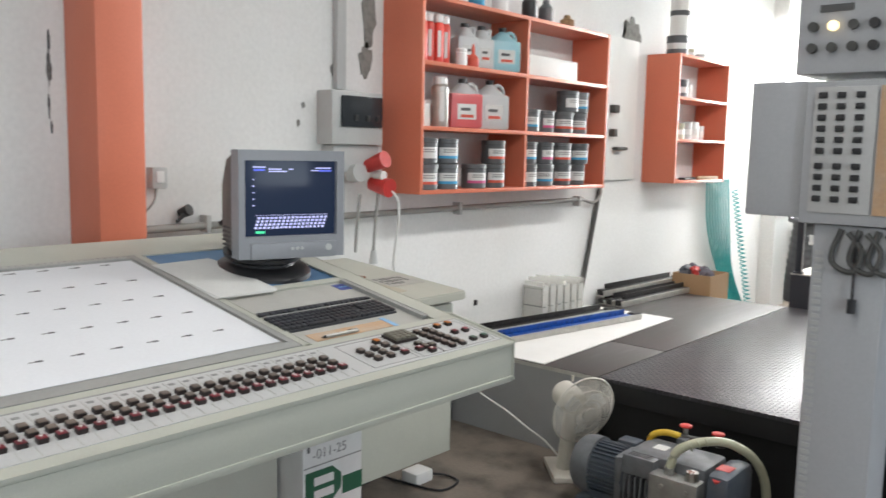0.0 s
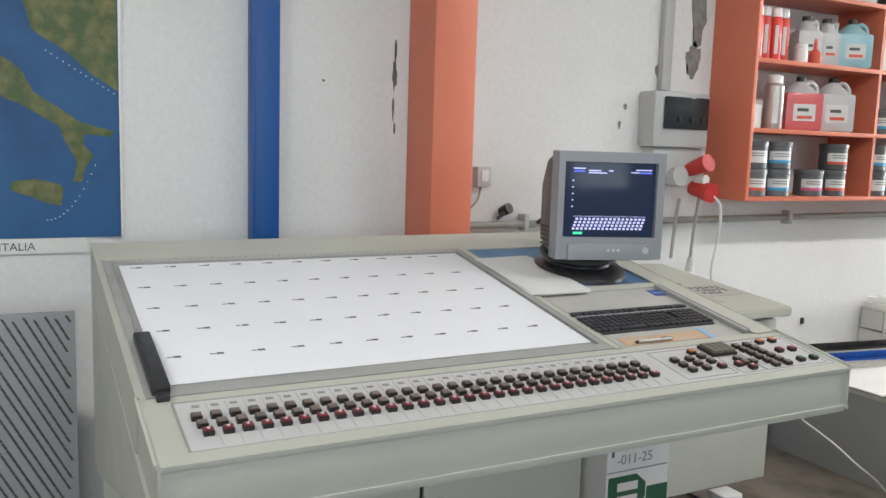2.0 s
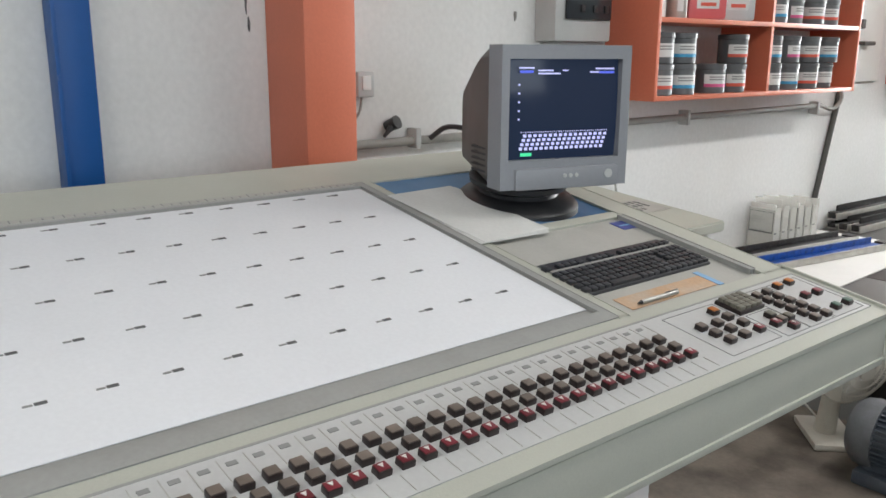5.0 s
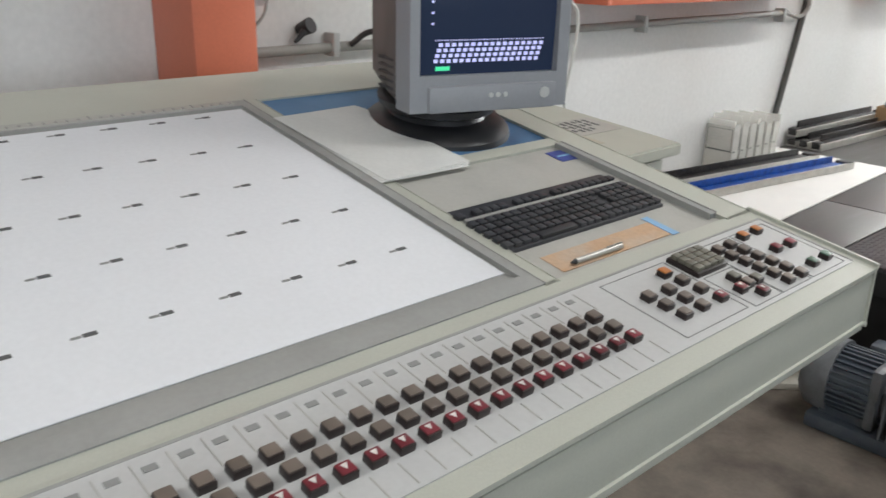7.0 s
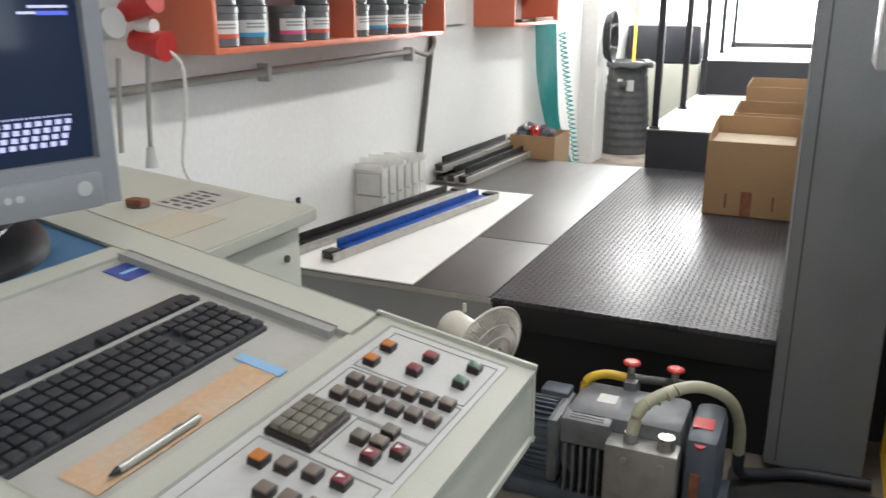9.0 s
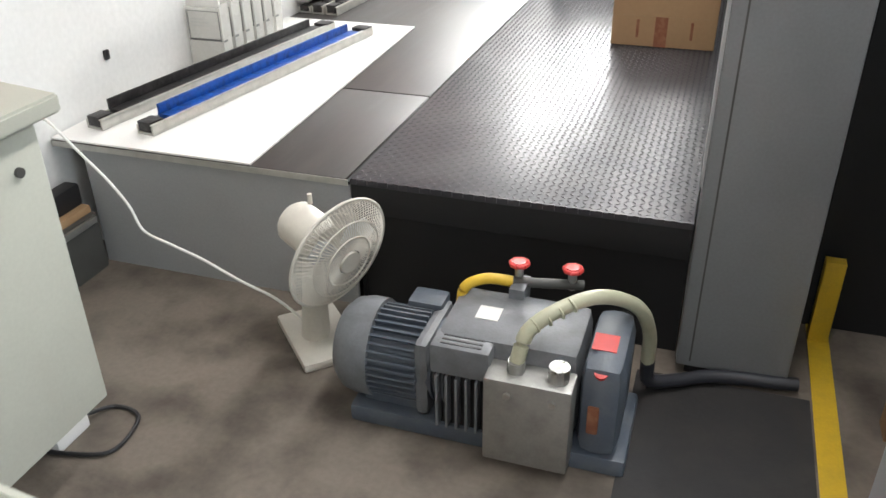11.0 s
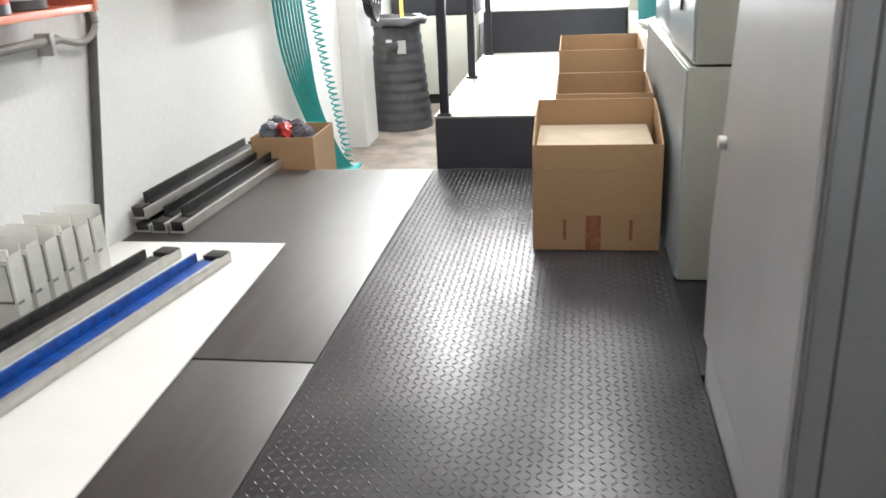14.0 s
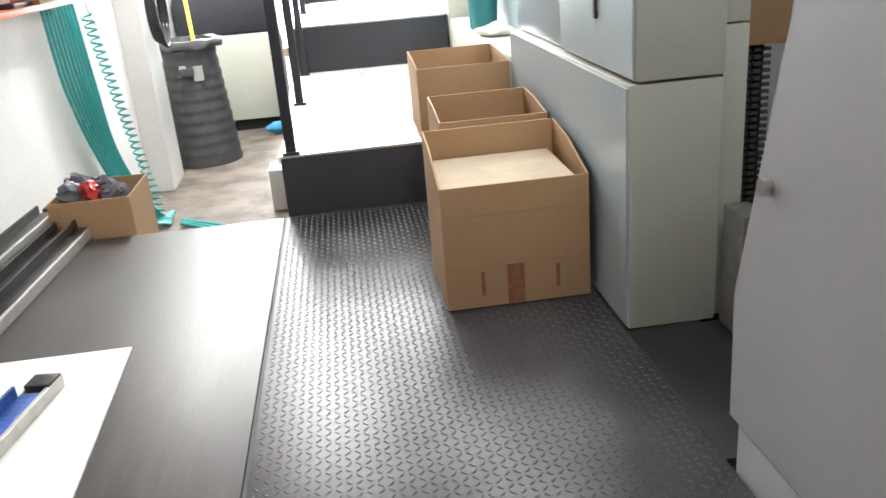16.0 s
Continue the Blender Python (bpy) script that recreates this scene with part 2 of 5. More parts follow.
def rod(bm, a, b, r0, r1=None, seg=16, caps=True):
    a, b = Vector(a), Vector(b)
    d = b - a
    m = Matrix.Translation((a + b) / 2) @ d.to_track_quat("Z", "Y").to_matrix().to_4x4()
    bmesh.ops.create_cone(bm, cap_ends=caps, segments=seg, radius1=r0, radius2=r0 if r1 is None else r1, depth=d.length, matrix=m)


def lathe(bm, profile, seg=24, m=Matrix()):
    """Turns (radius, height) pairs about z."""
    rings = []
    for r, z in profile:
        rings.append([bm.verts.new(m @ Vector((r * math.cos(2 * math.pi * k / seg), r * math.sin(2 * math.pi * k / seg), z))) for k in range(seg)])
    for a, b in zip(rings, rings[1:]):
        for k in range(seg):
            bm.faces.new((a[k], a[(k + 1) % seg], b[(k + 1) % seg], b[k]))
    bm.faces.new(rings[0][::-1])
    bm.faces.new(rings[-1])


def smooth_path(points, steps=8):
    """A Catmull-Rom line through the points."""
    p = [Vector(q) for q in points]
    p = [p[0] * 2 - p[1]] + p + [p[-1] * 2 - p[-2]]
    out = []
    for i in range(1, len(p) - 2):
        for k in range(steps):
            t = k / steps
            a, b, c, d = p[i - 1], p[i], p[i + 1], p[i + 2]
            out.append(0.5 * (2 * b + (c - a) * t + (2 * a - 5 * b + 4 * c - d) * t * t + (3 * b - a - 3 * c + d) * t ** 3))
    return out + [p[-2]]


def sweep(bm, line, r, seg=8):
    rings = []
    for i, q in enumerate(line):
        d = (line[min(i + 1, len(line) - 1)] - line[max(i - 1, 0)]).normalized()
        up = Vector((0, 0, 1)) if abs(d.z) < 0.9 else Vector((1, 0, 0))
        s = d.cross(up).normalized()
        u = s.cross(d)
        rings.append([bm.verts.new(q + r * (math.cos(2 * math.pi * k / seg) * s + math.sin(2 * math.pi * k / seg) * u)) for k in range(seg)])
    for a, b in zip(rings, rings[1:]):
        for k in range(seg):
            bm.faces.new((a[k], a[(k + 1) % seg], b[(k + 1) % seg], b[k]))
    bm.faces.new(rings[0][::-1])
    bm.faces.new(rings[-1])


def slab(bm, points, normal, thick):
    """A flat outline pushed out along its normal."""
    n = Vector(normal)
    lo = [bm.verts.new(Vector(p)) for p in points]
    hi = [bm.verts.new(Vector(p) + n * thick) for p in points]
    bm.faces.new(lo[::-1])
    bm.faces.new(hi)
    for k in range(len(points)):
        j = (k + 1) % len(points)
        bm.faces.new((lo[k], lo[j], hi[j], hi[k]))


def finish(name, bm, mat, soft=True):
    bmesh.ops.recalc_face_normals(bm, faces=bm.faces)
    me = bpy.data.meshes.new(name)
    bm.to_mesh(me)
    bm.free()
    me.materials.append(M[mat])
    if soft:
        for p in me.polygons:
            p.use_smooth = True
        me.set_sharp_from_angle(angle=radians(35))
    return me


def part(name, bm, mat, parent, label=""):
    ob = new(name, finish(name, bm, mat))
    ob.parent = parent
    if label:
        ob["label"] = label
    return ob


def thing(name, label, category, at=(0, 0, 0), group=""):
    ob = new(name)
    ob.empty_display_size = 0.05
    ob.matrix_world = pose(*at) if len(at) < 4 else pose(*at[:3], 0, 0, at[3])
    return tagged(ob, label, category, group)


def structure(name, bm, mat, label, category):
    return tagged(new(name, finish(name, bm, mat, soft=False)), label, category, kind="structure")


def quick(f, *a, **k):
    bm = bmesh.new()
    f(bm, *a, **k)
    return bm


def text_mesh(body, size, mat, m, parent, name="lettering"):
    cu = bpy.data.curves.new(name, "FONT")
    cu.body, cu.size, cu.extrude = body, size, 0.0006
    tmp = new("tmp_text", cu)
    dg = bpy.context.evaluated_depsgraph_get()
    me = bpy.data.meshes.new_from_object(tmp.evaluated_get(dg))
    bpy.data.objects.remove(tmp)
    me.materials.clear()
    me.materials.append(M[mat])
    ob = new(name, me)
    ob.parent = parent
    ob.matrix_basis = m
    return ob


# ---- the room ----
WX = -2.98           # the long plastered wall
bm = quick(cuboid, -3.4, 6.2, -4.4, 16.4, -0.2, 0.0)
structure("floor", bm, "concrete", "worn brown-grey concrete workshop floor with stains", "floor")
bm = quick(cuboid, WX - 0.25, WX, -4.2, 16.2, 0.0, 3.7)
structure("wall_west", bm, "plaster", "white plastered workshop wall with stains and scuffs", "wall")
bm = quick(cuboid, WX, 6.0, -4.2, -4.0, 0.0, 3.7)
structure("wall_south", bm, "plaster", "plain white plastered wall", "wall")
bm = quick(cuboid, -3.3, 6.2, -4.3, 16.3, 3.7, 3.85)
structure("ceiling", bm, "ceiling_paint", "plain white painted ceiling", "ceiling")
bm = bmesh.new()
for y0, y1, z0, z1 in ((-4.0, 16.0, 0, 1.5), (-4.0, 16.0, 2.9, 3.7), (-4.0, -1.6, 1.5, 2.9), (0.4, 1.4, 1.5, 2.9), (3.4, 16.0, 1.5, 2.9)):
    cuboid(bm, 5.8, 6.0, y0, y1, z0, z1)
structure("wall_east", bm, "plaster", "white plastered wall with two window openings", "wall")
bm = bmesh.new()
for x0, x1, z0, z1 in ((WX, -2.75, 0, 3.7), (0.9, 6.0, 0, 3.7), (-2.75, 0.9, 3.35, 3.7)):
    cuboid(bm, x0, x1, 16.0, 16.2, z0, z1)
structure("wall_north", bm, "plaster", "white end wall round a wide bright doorway", "wall")
bm = quick(cuboid, -3.4, 1.6, 17.6, 17.7, 0, 4.0)
structure("backdrop", bm, "sky_glow", "overexposed daylight outside the wide doorway", "backdrop")
bm = quick(cuboid, WX, WX + 0.16, 9.35, 9.75, 0, 3.7, bevel=0.006)
structure("wall_pilaster", bm, "plaster", "shallow white plastered wall pilaster", "wall")
for tx, ty, watts in TUBES:
    tl = thing("tube_light", "white fluorescent tube fitting under the ceiling", "lamp", (tx, ty, 3.12), "tube lights")
    part("housing", quick(cuboid, -0.08, 0.08, -0.75, 0.75, 0.06, 0.12, bevel=0.01), "cap_white", tl)
    part("tube", quick(rod, (0, -0.7, 0.035), (0, 0.7, 0.035), 0.016), "tube_glow", tl, "glowing white tube")
    part("stem", quick(rod, (0, 0, 0.12), (0, 0, 0.58), 0.008, seg=8), "cap_white", tl)

# pillar, blue post, map
pl = thing("pillar", "orange-painted square pillar against the white wall", "pillar", (WX, 2.02, 0))
pl["kind"] = "structure"
part("shaft", quick(cuboid, 0.0, 0.25, -0.115, 0.075, 0, 3.7, bevel=0.008), "orange_paint", pl)
bp = thing("steel_post", "glossy blue painted steel post fixed to the wall", "post", (WX, 1.285, 0))
part("web", quick(cuboid, 0.002, 0.06, -0.05, 0.048, 0, 3.69, bevel=0.004), "blue_paint", bp)
part("flange", quick(cuboid, 0.0, 0.075, -0.062, -0.05, 0, 3.69, bevel=0.002), "blue_paint", bp)
for bz in (1.52, 1.95):
    part("bolt", quick(rod, (0.075, -0.056, bz), (0.083, -0.056, bz), 0.006, seg=8), "blue_paint", bp)

mp_ = thing("wall_map", "blue and green relief map poster in a white frame", "poster", (WX, 0.40, 1.245))
part("sheet", quick(cuboid, 0.004, 0.010, -1.3, 0.352, 0.0, 1.15), "sea", mp_, "deep blue printed sea")
part("margin", quick(cuboid, 0.004, 0.011, -1.3, 0.235, -0.055, -0.001), "card_white", mp_, "white title margin")
for y0, y1, z0, z1 in ((0.352, 0.360, -0.005, 1.16), (-1.3, 0.352, 1.15, 1.16)):
    part("frame", quick(cuboid, 0.003, 0.016, y0, y1, z0, z1, bevel=0.002), "cap_white", mp_)


def land(points, seed):
    """A coastline roughened between its corners."""
    rnd = random.Random(seed)
    out = []
    for (ax, ay), (bx, by) in zip(points, points[1:] + points[:1]):
        for k in range(4):
            t = k / 4
            j = 0 if k == 0 else 1.3
            out.append((ax + (bx - ax) * t + rnd.uniform(-j, j), ay + (by - ay) * t + rnd.uniform(-j, j)))
    return [(0.0112, p[0] * 0.00176, (430 - p[1]) * 0.00178) for p in out]


for k, outline in enumerate((
    [(-90, 40), (0, 85), (22, 102), (42, 142), (78, 166), (125, 198), (190, 214), (184, 226), (134, 222), (131, 242), (150, 264), (134, 288), (126, 318), (110, 316), (118, 280), (104, 250), (84, 206), (44, 182), (-20, 150)],
    [(0, 318), (40, 312), (84, 322), (93, 332), (88, 366), (66, 362), (24, 345), (-4, 334)],
    [(16, -60), (198, -60), (198, 134), (150, 104), (100, 60), (44, 26)],
)):
    bm = bmesh.new()
    ring = [bm.verts.new(p) for p in land(outline, k)]
    edges = [bm.edges.new((ring[i - 1], ring[i])) for i in range(len(ring))]
    bmesh.ops.triangle_fill(bm, edges=edges, use_beauty=True, normal=(1, 0, 0))
    part("land", bm, "land", mp_, "green and tan relief land")
for k in range(26):
    a = k / 25
    y = (60 + 130 * a if k % 2 else 60 + 95 * a) * 0.00176
    z = (430 - ((60 + 80 * a) if k % 2 else 395 - 120 * a * a)) * 0.00178
    part("sounding", quick(cuboid, 0.0102, 0.0122, y, y + 0.004, z, z + 0.003), "cap_white", mp_)
text_mesh("ITALIA", 0.04, "mark", Matrix.Translation((0.0115, -0.05, -0.043)) @ Euler((radians(90), 0, radians(90))).to_matrix().to_4x4(), mp_)

# flaking patches and scuffs on the wall
rnd = random.Random(4)


def patch(cy, cz, w, h, mat, n=22):
    bm = bmesh.new()
    pts = []
    for k in range(n):
        a = 2 * math.pi * k / n
        s = rnd.uniform(0.6, 1.1)
        pts.append((WX + 0.0005, cy + math.cos(a) * w / 2 * s, cz + math.sin(a) * h / 2 * s))
    slab(bm, pts, (1, 0, 0), 0.003)
    bmesh.ops.triangulate(bm, faces=bm.faces)
    return bm


flakes = thing("flaking_plaster", "grey patches where white wall paint has flaked off", "wall damage", (0, 0, 0))
flakes["kind"] = "structure"
for cy, cz, w, h in ((3.52, 2.33, 0.13, 0.36), (3.50, 2.09, 0.10, 0.20), (3.55, 2.62, 0.16, 0.3), (3.27, 2.02, 0.03, 0.07), (3.17, 2.42, 0.03, 0.06), (3.05, 1.74, 0.02, 0.04), (3.08, 1.83, 0.025, 0.03), (6.35, 2.55, 0.3, 0.25)):
    part("flake", patch(cy, cz, w, h, "bare_plaster"), "bare_plaster", flakes)
for cy, cz, w, h in ((1.845, 2.0, 0.012, 0.10), (1.842, 1.90, 0.022, 0.13), (1.838, 1.76, 0.010, 0.10), (1.846, 1.68, 0.009, 0.05), (1.53, 1.86, 0.014, 0.012)):
    part("scuff", patch(cy, cz, w, h, "scuff"), "scuff", flakes)

# pipes and electrics on the wall
cp = thing("conduit_pipe", "grey metal conduit pipe along the wall", "pipe", (0, 0, 0))
part("run", quick(rod, (WX + 0.035, 2.11, 1.262), (WX + 0.035, 5.66, 1.285), 0.017), "grey_pipe", cp)
for y in (2.5, 3.2, 4.25, 5.60):
    part("clip", quick(cuboid, WX, WX + 0.06, y - 0.012, y + 0.012, 1.236, 1.312, bevel=0.004), "plastic_grey", cp)
bm = bmesh.new()
sweep(bm, smooth_path([(WX + 0.035, 5.66, 1.285), (WX + 0.05, 5.80, 1.26), (WX + 0.06, 5.88, 1.32), (WX + 0.04, 5.86, 1.42), (WX + 0.03, 5.80, 1.44)]), 0.012)
part("bend", bm, "grey_pipe", cp)
dp = thing("cable_trunk", "dark cable trunk running down the white wall", "pipe", (0, 0, 0))
part("trunk", quick(rod, (WX + 0.02, 5.70, 0.50), (WX + 0.02, 5.945, 1.40), 0.018), "dark_pipe", dp)
vp = thing("conduit_pipe", "grey vertical conduit above the distribution box", "pipe", (0, 0, 0))
part("run", quick(cuboid, WX, WX + 0.04, 3.27, 3.33, 1.92, 3.69, bevel=0.008), "plastic_grey", vp)

db = thing("distribution_box", "grey wall-mounted electrical box with a smoked window", "electrical box", (WX, 3.32, 1.70))
part("case", quick(cuboid, 0, 0.12, -0.155, 0.20, -0.06, 0.21, bevel=0.012), "plastic_grey", db)
part("window", quick(cuboid, 0.121, 0.135, -0.10, 0.185, 0.03, 0.185, bevel=0.008), "dark_glass", db, "smoked plastic flap")
part("socket_plate", quick(cuboid, 0, 0.09, -0.12, 0.20, -0.20, -0.061, bevel=0.01), "plastic_grey", db)
for y, z in ((-0.02, 0.06), (0.06, 0.06), (0.13, 0.06)):
    part("switch", quick(cuboid, 0.135, 0.142, y, y + 0.025, z, z + 0.03, bevel=0.002), "black_plastic", db)
ip = thing("industrial_plug", "red industrial plugs with hanging cables in wall sockets", "plug", (WX + 0.09, 3.44, 1.53))
part("upper_plug", quick(rod, (0, 0, 0), (0.12, 0.01, 0.04), 0.035, 0.045), "red_paint", ip)
part("lower_plug", quick(rod, (0.0, 0.03, -0.09), (0.13, 0.035, -0.11), 0.036, 0.050), "red_paint", ip)
part("collar", quick(rod, (0.03, 0.02, -0.045), (0.10, 0.02, -0.045), 0.020, 0.024), "cap_white", ip)
part("grey_socket", quick(rod, (-0.02, -0.10, -0.04), (0.05, -0.10, -0.03), 0.045, 0.05), "plastic_grey", ip)
bm = bmesh.new()
sweep(bm, smooth_path([(0.12, 0.05, -0.12), (0.13, 0.10, -0.18), (0.10, 0.13, -0.33), (0.05, 0.15, -0.52), (0.03, 0.20, -0.60)]), 0.007)
part("white_cable", bm, "white_cable", ip)
for dy in (0.0, -0.13):
    bm = bmesh.new()
    sweep(bm, smooth_path([(0.06, dy + 0.02, -0.14), (0.05, dy + 0.01, -0.3), (0.05, dy, -0.44)]), 0.008)
    part("grey_cable", bm, "grey_pipe", ip)
part("hanging_plug", quick(rod, (0.05, 0.0, -0.44), (0.05, 0.0, -0.51), 0.014, 0.024), "plastic_grey", ip)
ws = thing("wall_switch", "small grey wall switch with a drooping cable", "switch", (WX, 2.27, 1.48))
part("case", quick(cuboid, 0, 0.05, -0.035, 0.035, -0.045, 0.045, bevel=0.006), "plastic_grey", ws)
part("rocker", quick(cuboid, 0.05, 0.056, -0.018, 0.018, -0.02, 0.03, bevel=0.003), "cap_white", ws)
bm = bmesh.new()
sweep(bm, smooth_path([(0.02, 0.0, -0.04), (0.03, -0.02, -0.10), (0.02, -0.06, -0.15), (0.02, -0.10, -0.2)]), 0.005)
part("cable", bm, "grey_pipe", ws)
wp = thing("black_plug", "black plug stuck out of the wall", "plug", (WX, 2.395, 1.32))
part("body", quick(rod, (0, 0, 0), (0.045, 0.015, 0.02), 0.022, 0.026), "black_plastic", wp)
part("tail", quick(rod, (0.04, -0.01, 0.0), (0.05, -0.05, -0.03), 0.012, 0.006), "black_plastic", wp)
bc = thing("black_cable", "black cable curling behind the monitor", "cable", (WX, 2.56, 1.27))
bm = bmesh.new()
sweep(bm, smooth_path([(0.05, 0, 0.0), (0.10, 0.05, 0.045), (0.2, 0.10, 0.03), (0.3, 0.12, -0.02), (0.36, 0.12, -0.05)]), 0.010)
part("cable", bm, "black_plastic", bc)
for y0, y1, z0, z1, lab in ((5.95, 6.44, 1.42, 2.5, "white board on the wall with hanging tools"),):
    wb = thing("tool_board", lab, "board", (WX, 0, 0))
    part("board", quick(cuboid, 0, 0.025, y0, y1, z0, z1, bevel=0.003), "white_board", wb)
    part("edge_strip", quick(cuboid, 0, 0.035, y0 - 0.022, y0 - 0.002, z0, z1), "wood", wb)
    for y, z, w in ((6.02, 1.93, 0.07), (6.02, 1.75, 0.05), (6.08, 1.65, 0.16)):
        part("hook_tool", quick(cuboid, 0.025, 0.075, y, y + w, z, z + (0.06 if w < 0.1 else 0.025), bevel=0.008), "dark_pipe", wb)

# ---- orange shelves and their contents ----
SX0, SX1 = WX, -2.69


def wall_shelf(name, label, y0, y1, z0, z1, rows, dividers):
    sh = thing(name, label, "shelf", (0, 0, 0))
    t = 0.022
    for y in (y0, y1 - t):
        part("side", quick(cuboid, SX0, SX1, y, y + t, z0, z1, bevel=0.002), "orange_paint", sh)
    for k in range(rows + 1):
        z = z0 + (z1 - z0 - t) * k / rows
        part("board", quick(cuboid, SX0, SX1 - 0.002, y0 + t, y1 - t, z, z + t, bevel=0.002), "orange_paint", sh)
    for y in dividers:
        for k in range(rows):
            za, zb = z0 + (z1 - z0 - t) * k / rows + t, z0 + (z1 - z0 - t) * (k + 1) / rows
            part("divider", quick(cuboid, SX0, SX1 - 0.004, y - t / 2, y + t / 2, za, zb), "orange_paint", sh)
    return sh


wall_shelf("wall_shelf", "orange painted wooden wall shelf full of ink tins", 3.63, 5.53, 1.385, 2.43, 3, (4.58,))
wall_shelf("wall_shelf", "smaller orange painted wooden shelf holding few tins", 6.62, 7.60, 1.395, 2.42, 3, ())
LV = [1.407, 1.748, 2.089, 2.43]


def ink_tin(at, stripe):
    ob = thing("ink_tin", "dark grey ink tin with a white label", "tin", at, "ink tins on the shelves")
    bm = bmesh.new()
    lathe(bm, [(0.066, 0), (0.072, 0.003), (0.072, 0.112), (0.075, 0.115), (0.075, 0.136), (0.070, 0.139), (0.066, 0.134)], 20)
    part("body", bm, "can_grey", ob)
    bm = bmesh.new()
    for z0, z1 in ((0.03, 0.09),):
        rings = [[bm.verts.new((0.0728 * math.cos(a), 0.0728 * math.sin(a), z)) for a in np.linspace(-1.35, 0.45, 9)] for z in (z0, z1)]
        for k in range(8):
            bm.faces.new((rings[0][k], rings[0][k + 1], rings[1][k + 1], rings[1][k]))
    part("label", bm, "can_label", ob, "white paper label")
    bm = bmesh.new()
    rings = [[bm.verts.new((0.0734 * math.cos(a), 0.0734 * math.sin(a), z)) for a in np.linspace(-1.35, 0.45, 9)] for z in (0.03, 0.045)]
    for k in range(8):
        bm.faces.new((rings[0][k], rings[0][k + 1], rings[1][k + 1], rings[1][k]))
    part("stripe", bm, stripe, ob, "coloured stripe")
    bm = bmesh.new()
    for z in (0.062, 0.074):
        rings = [[bm.verts.new((0.0734 * math.cos(a), 0.0734 * math.sin(a), zz)) for a in np.linspace(-1.0, 0.1, 6)] for zz in (z, z + 0.006)]
        for k in range(5):
            bm.faces.new((rings[0][k], rings[0][k + 1], rings[1][k + 1], rings[1][k]))
    part("print", bm, "ink_line", ob)
    return ob


protos = {}
spots = []
for y, n in ((3.745, 2), (3.93, 2), (4.17, 1), (4.36, 2)):
    spots += [(y, LV[0] + 0.14 * k) for k in range(n)]
for y in (4.70, 4.89, 5.09, 5.30):
    spots += [(y, LV[0] + 0.14 * k) for k in range(2)]
spots += [(y, LV[1]) for y in (4.70, 4.89, 5.09, 5.30)] + [(5.14, LV[1] + 0.14), (5.31, LV[1] + 0.14)]
stripes = ["label_red", "label_pink", "label_cyan", "can_label"]
for k, (y, z) in enumerate(spots):
    s = stripes[(k * 7 + k // 3) % 4]
    at = (-2.785 + rnd.uniform(-0.01, 0.015), y + rnd.uniform(-0.01, 0.01), z)
    if s not in protos:
        protos[s] = ink_tin(at, s)
    else:
        copy_thing(protos[s], pose(*at, 0, 0, rnd.uniform(-30, 25)))


def spray_can(at, mat, label, h=0.20, r=0.03):
    ob = thing("spray_can", label, "can", at, "spray cans")
    bm = bmesh.new()
    lathe(bm, [(r * 0.95, 0), (r, 0.004), (r, h), (r * 0.8, h + 0.012), (r * 0.5, h + 0.015)], 16)
    part("body", bm, mat, ob)
    bm = bmesh.new()
    lathe(bm, [(r * 0.78, h + 0.0145), (r * 0.84, h + 0.018), (r * 0.80, h + 0.052), (r * 0.6, h + 0.058)], 16)
    part("cap", bm, "cap_white", ob)
    bm = bmesh.new()
    rings = [[bm.verts.new(((r + 0.0008) * math.cos(a), (r + 0.0008) * math.sin(a), z)) for a in np.linspace(-0.9, -0.3, 4)] for z in (0.03, h - 0.03)]
    for k in range(3):
        bm.faces.new((rings[0][k], rings[0][k + 1], rings[1][k + 1], rings[1][k]))
    part("label", bm, "can_label", ob)
    return ob


for k, y in enumerate((3.70, 3.765, 3.83, 3.895)):
    spray_can((-2.76 - 0.01 * (k % 2), y, LV[2]), "spray_red", "red spray can with a white cap")
spray_can((-2.765, 3.86, LV[1]), "aluminium_and_lit_tread", "tall grey metal solvent tin with a white label", 0.215, 0.048)


def jug(at, mat, label, w=0.16, d=0.12, h=0.24, fill=None, turn=0):
    ob = thing("jug", label, "jug", (*at, turn), "jugs on the shelf")
    bm = bmesh.new()
    cuboid(bm, -d / 2, d / 2, -w / 2, w / 2, 0, h * 0.72, bevel=0.018)
    part("body", bm, mat, ob)
    bm = bmesh.new()
    lathe(bm, [(w * 0.46, h * 0.70), (w * 0.36, h * 0.80), (0.035, h * 0.90), (0.022, h * 0.93), (0.022, h * 0.96)], 20, Matrix.Diagonal((d / w, 1, 1, 1)))
    part("shoulder", bm, mat if not fill else fill, ob)
    part("cap", quick(rod, (0, 0, h * 0.94), (0, 0, h * 1.03), 0.024), "black_plastic", ob, "black screw cap")
    bm = bmesh.new()
    sweep(bm, smooth_path([(0, 0.02, h * 0.88), (0, 0.055, h * 0.93), (0, w * 0.43, h * 0.84), (0, w * 0.46, h * 0.70)]), 0.011)
    part("handle", bm, mat if not fill else fill, ob)
    part("label", quick(cuboid, d / 2 + 0.0002, d / 2 + 0.0012, -w * 0.30, w * 0.28, h * 0.18, h * 0.50), "can_label", ob, "white label")
    part("print", quick(cuboid, d / 2 + 0.0013, d / 2 + 0.002, -w * 0.2, w * 0.2, h * 0.22, h * 0.28), "label_red", ob)
    part("print", quick(cuboid, d / 2 + 0.0013, d / 2 + 0.002, -w * 0.2, w * 0.1, h * 0.36, h * 0.42), "mark", ob)
    return ob


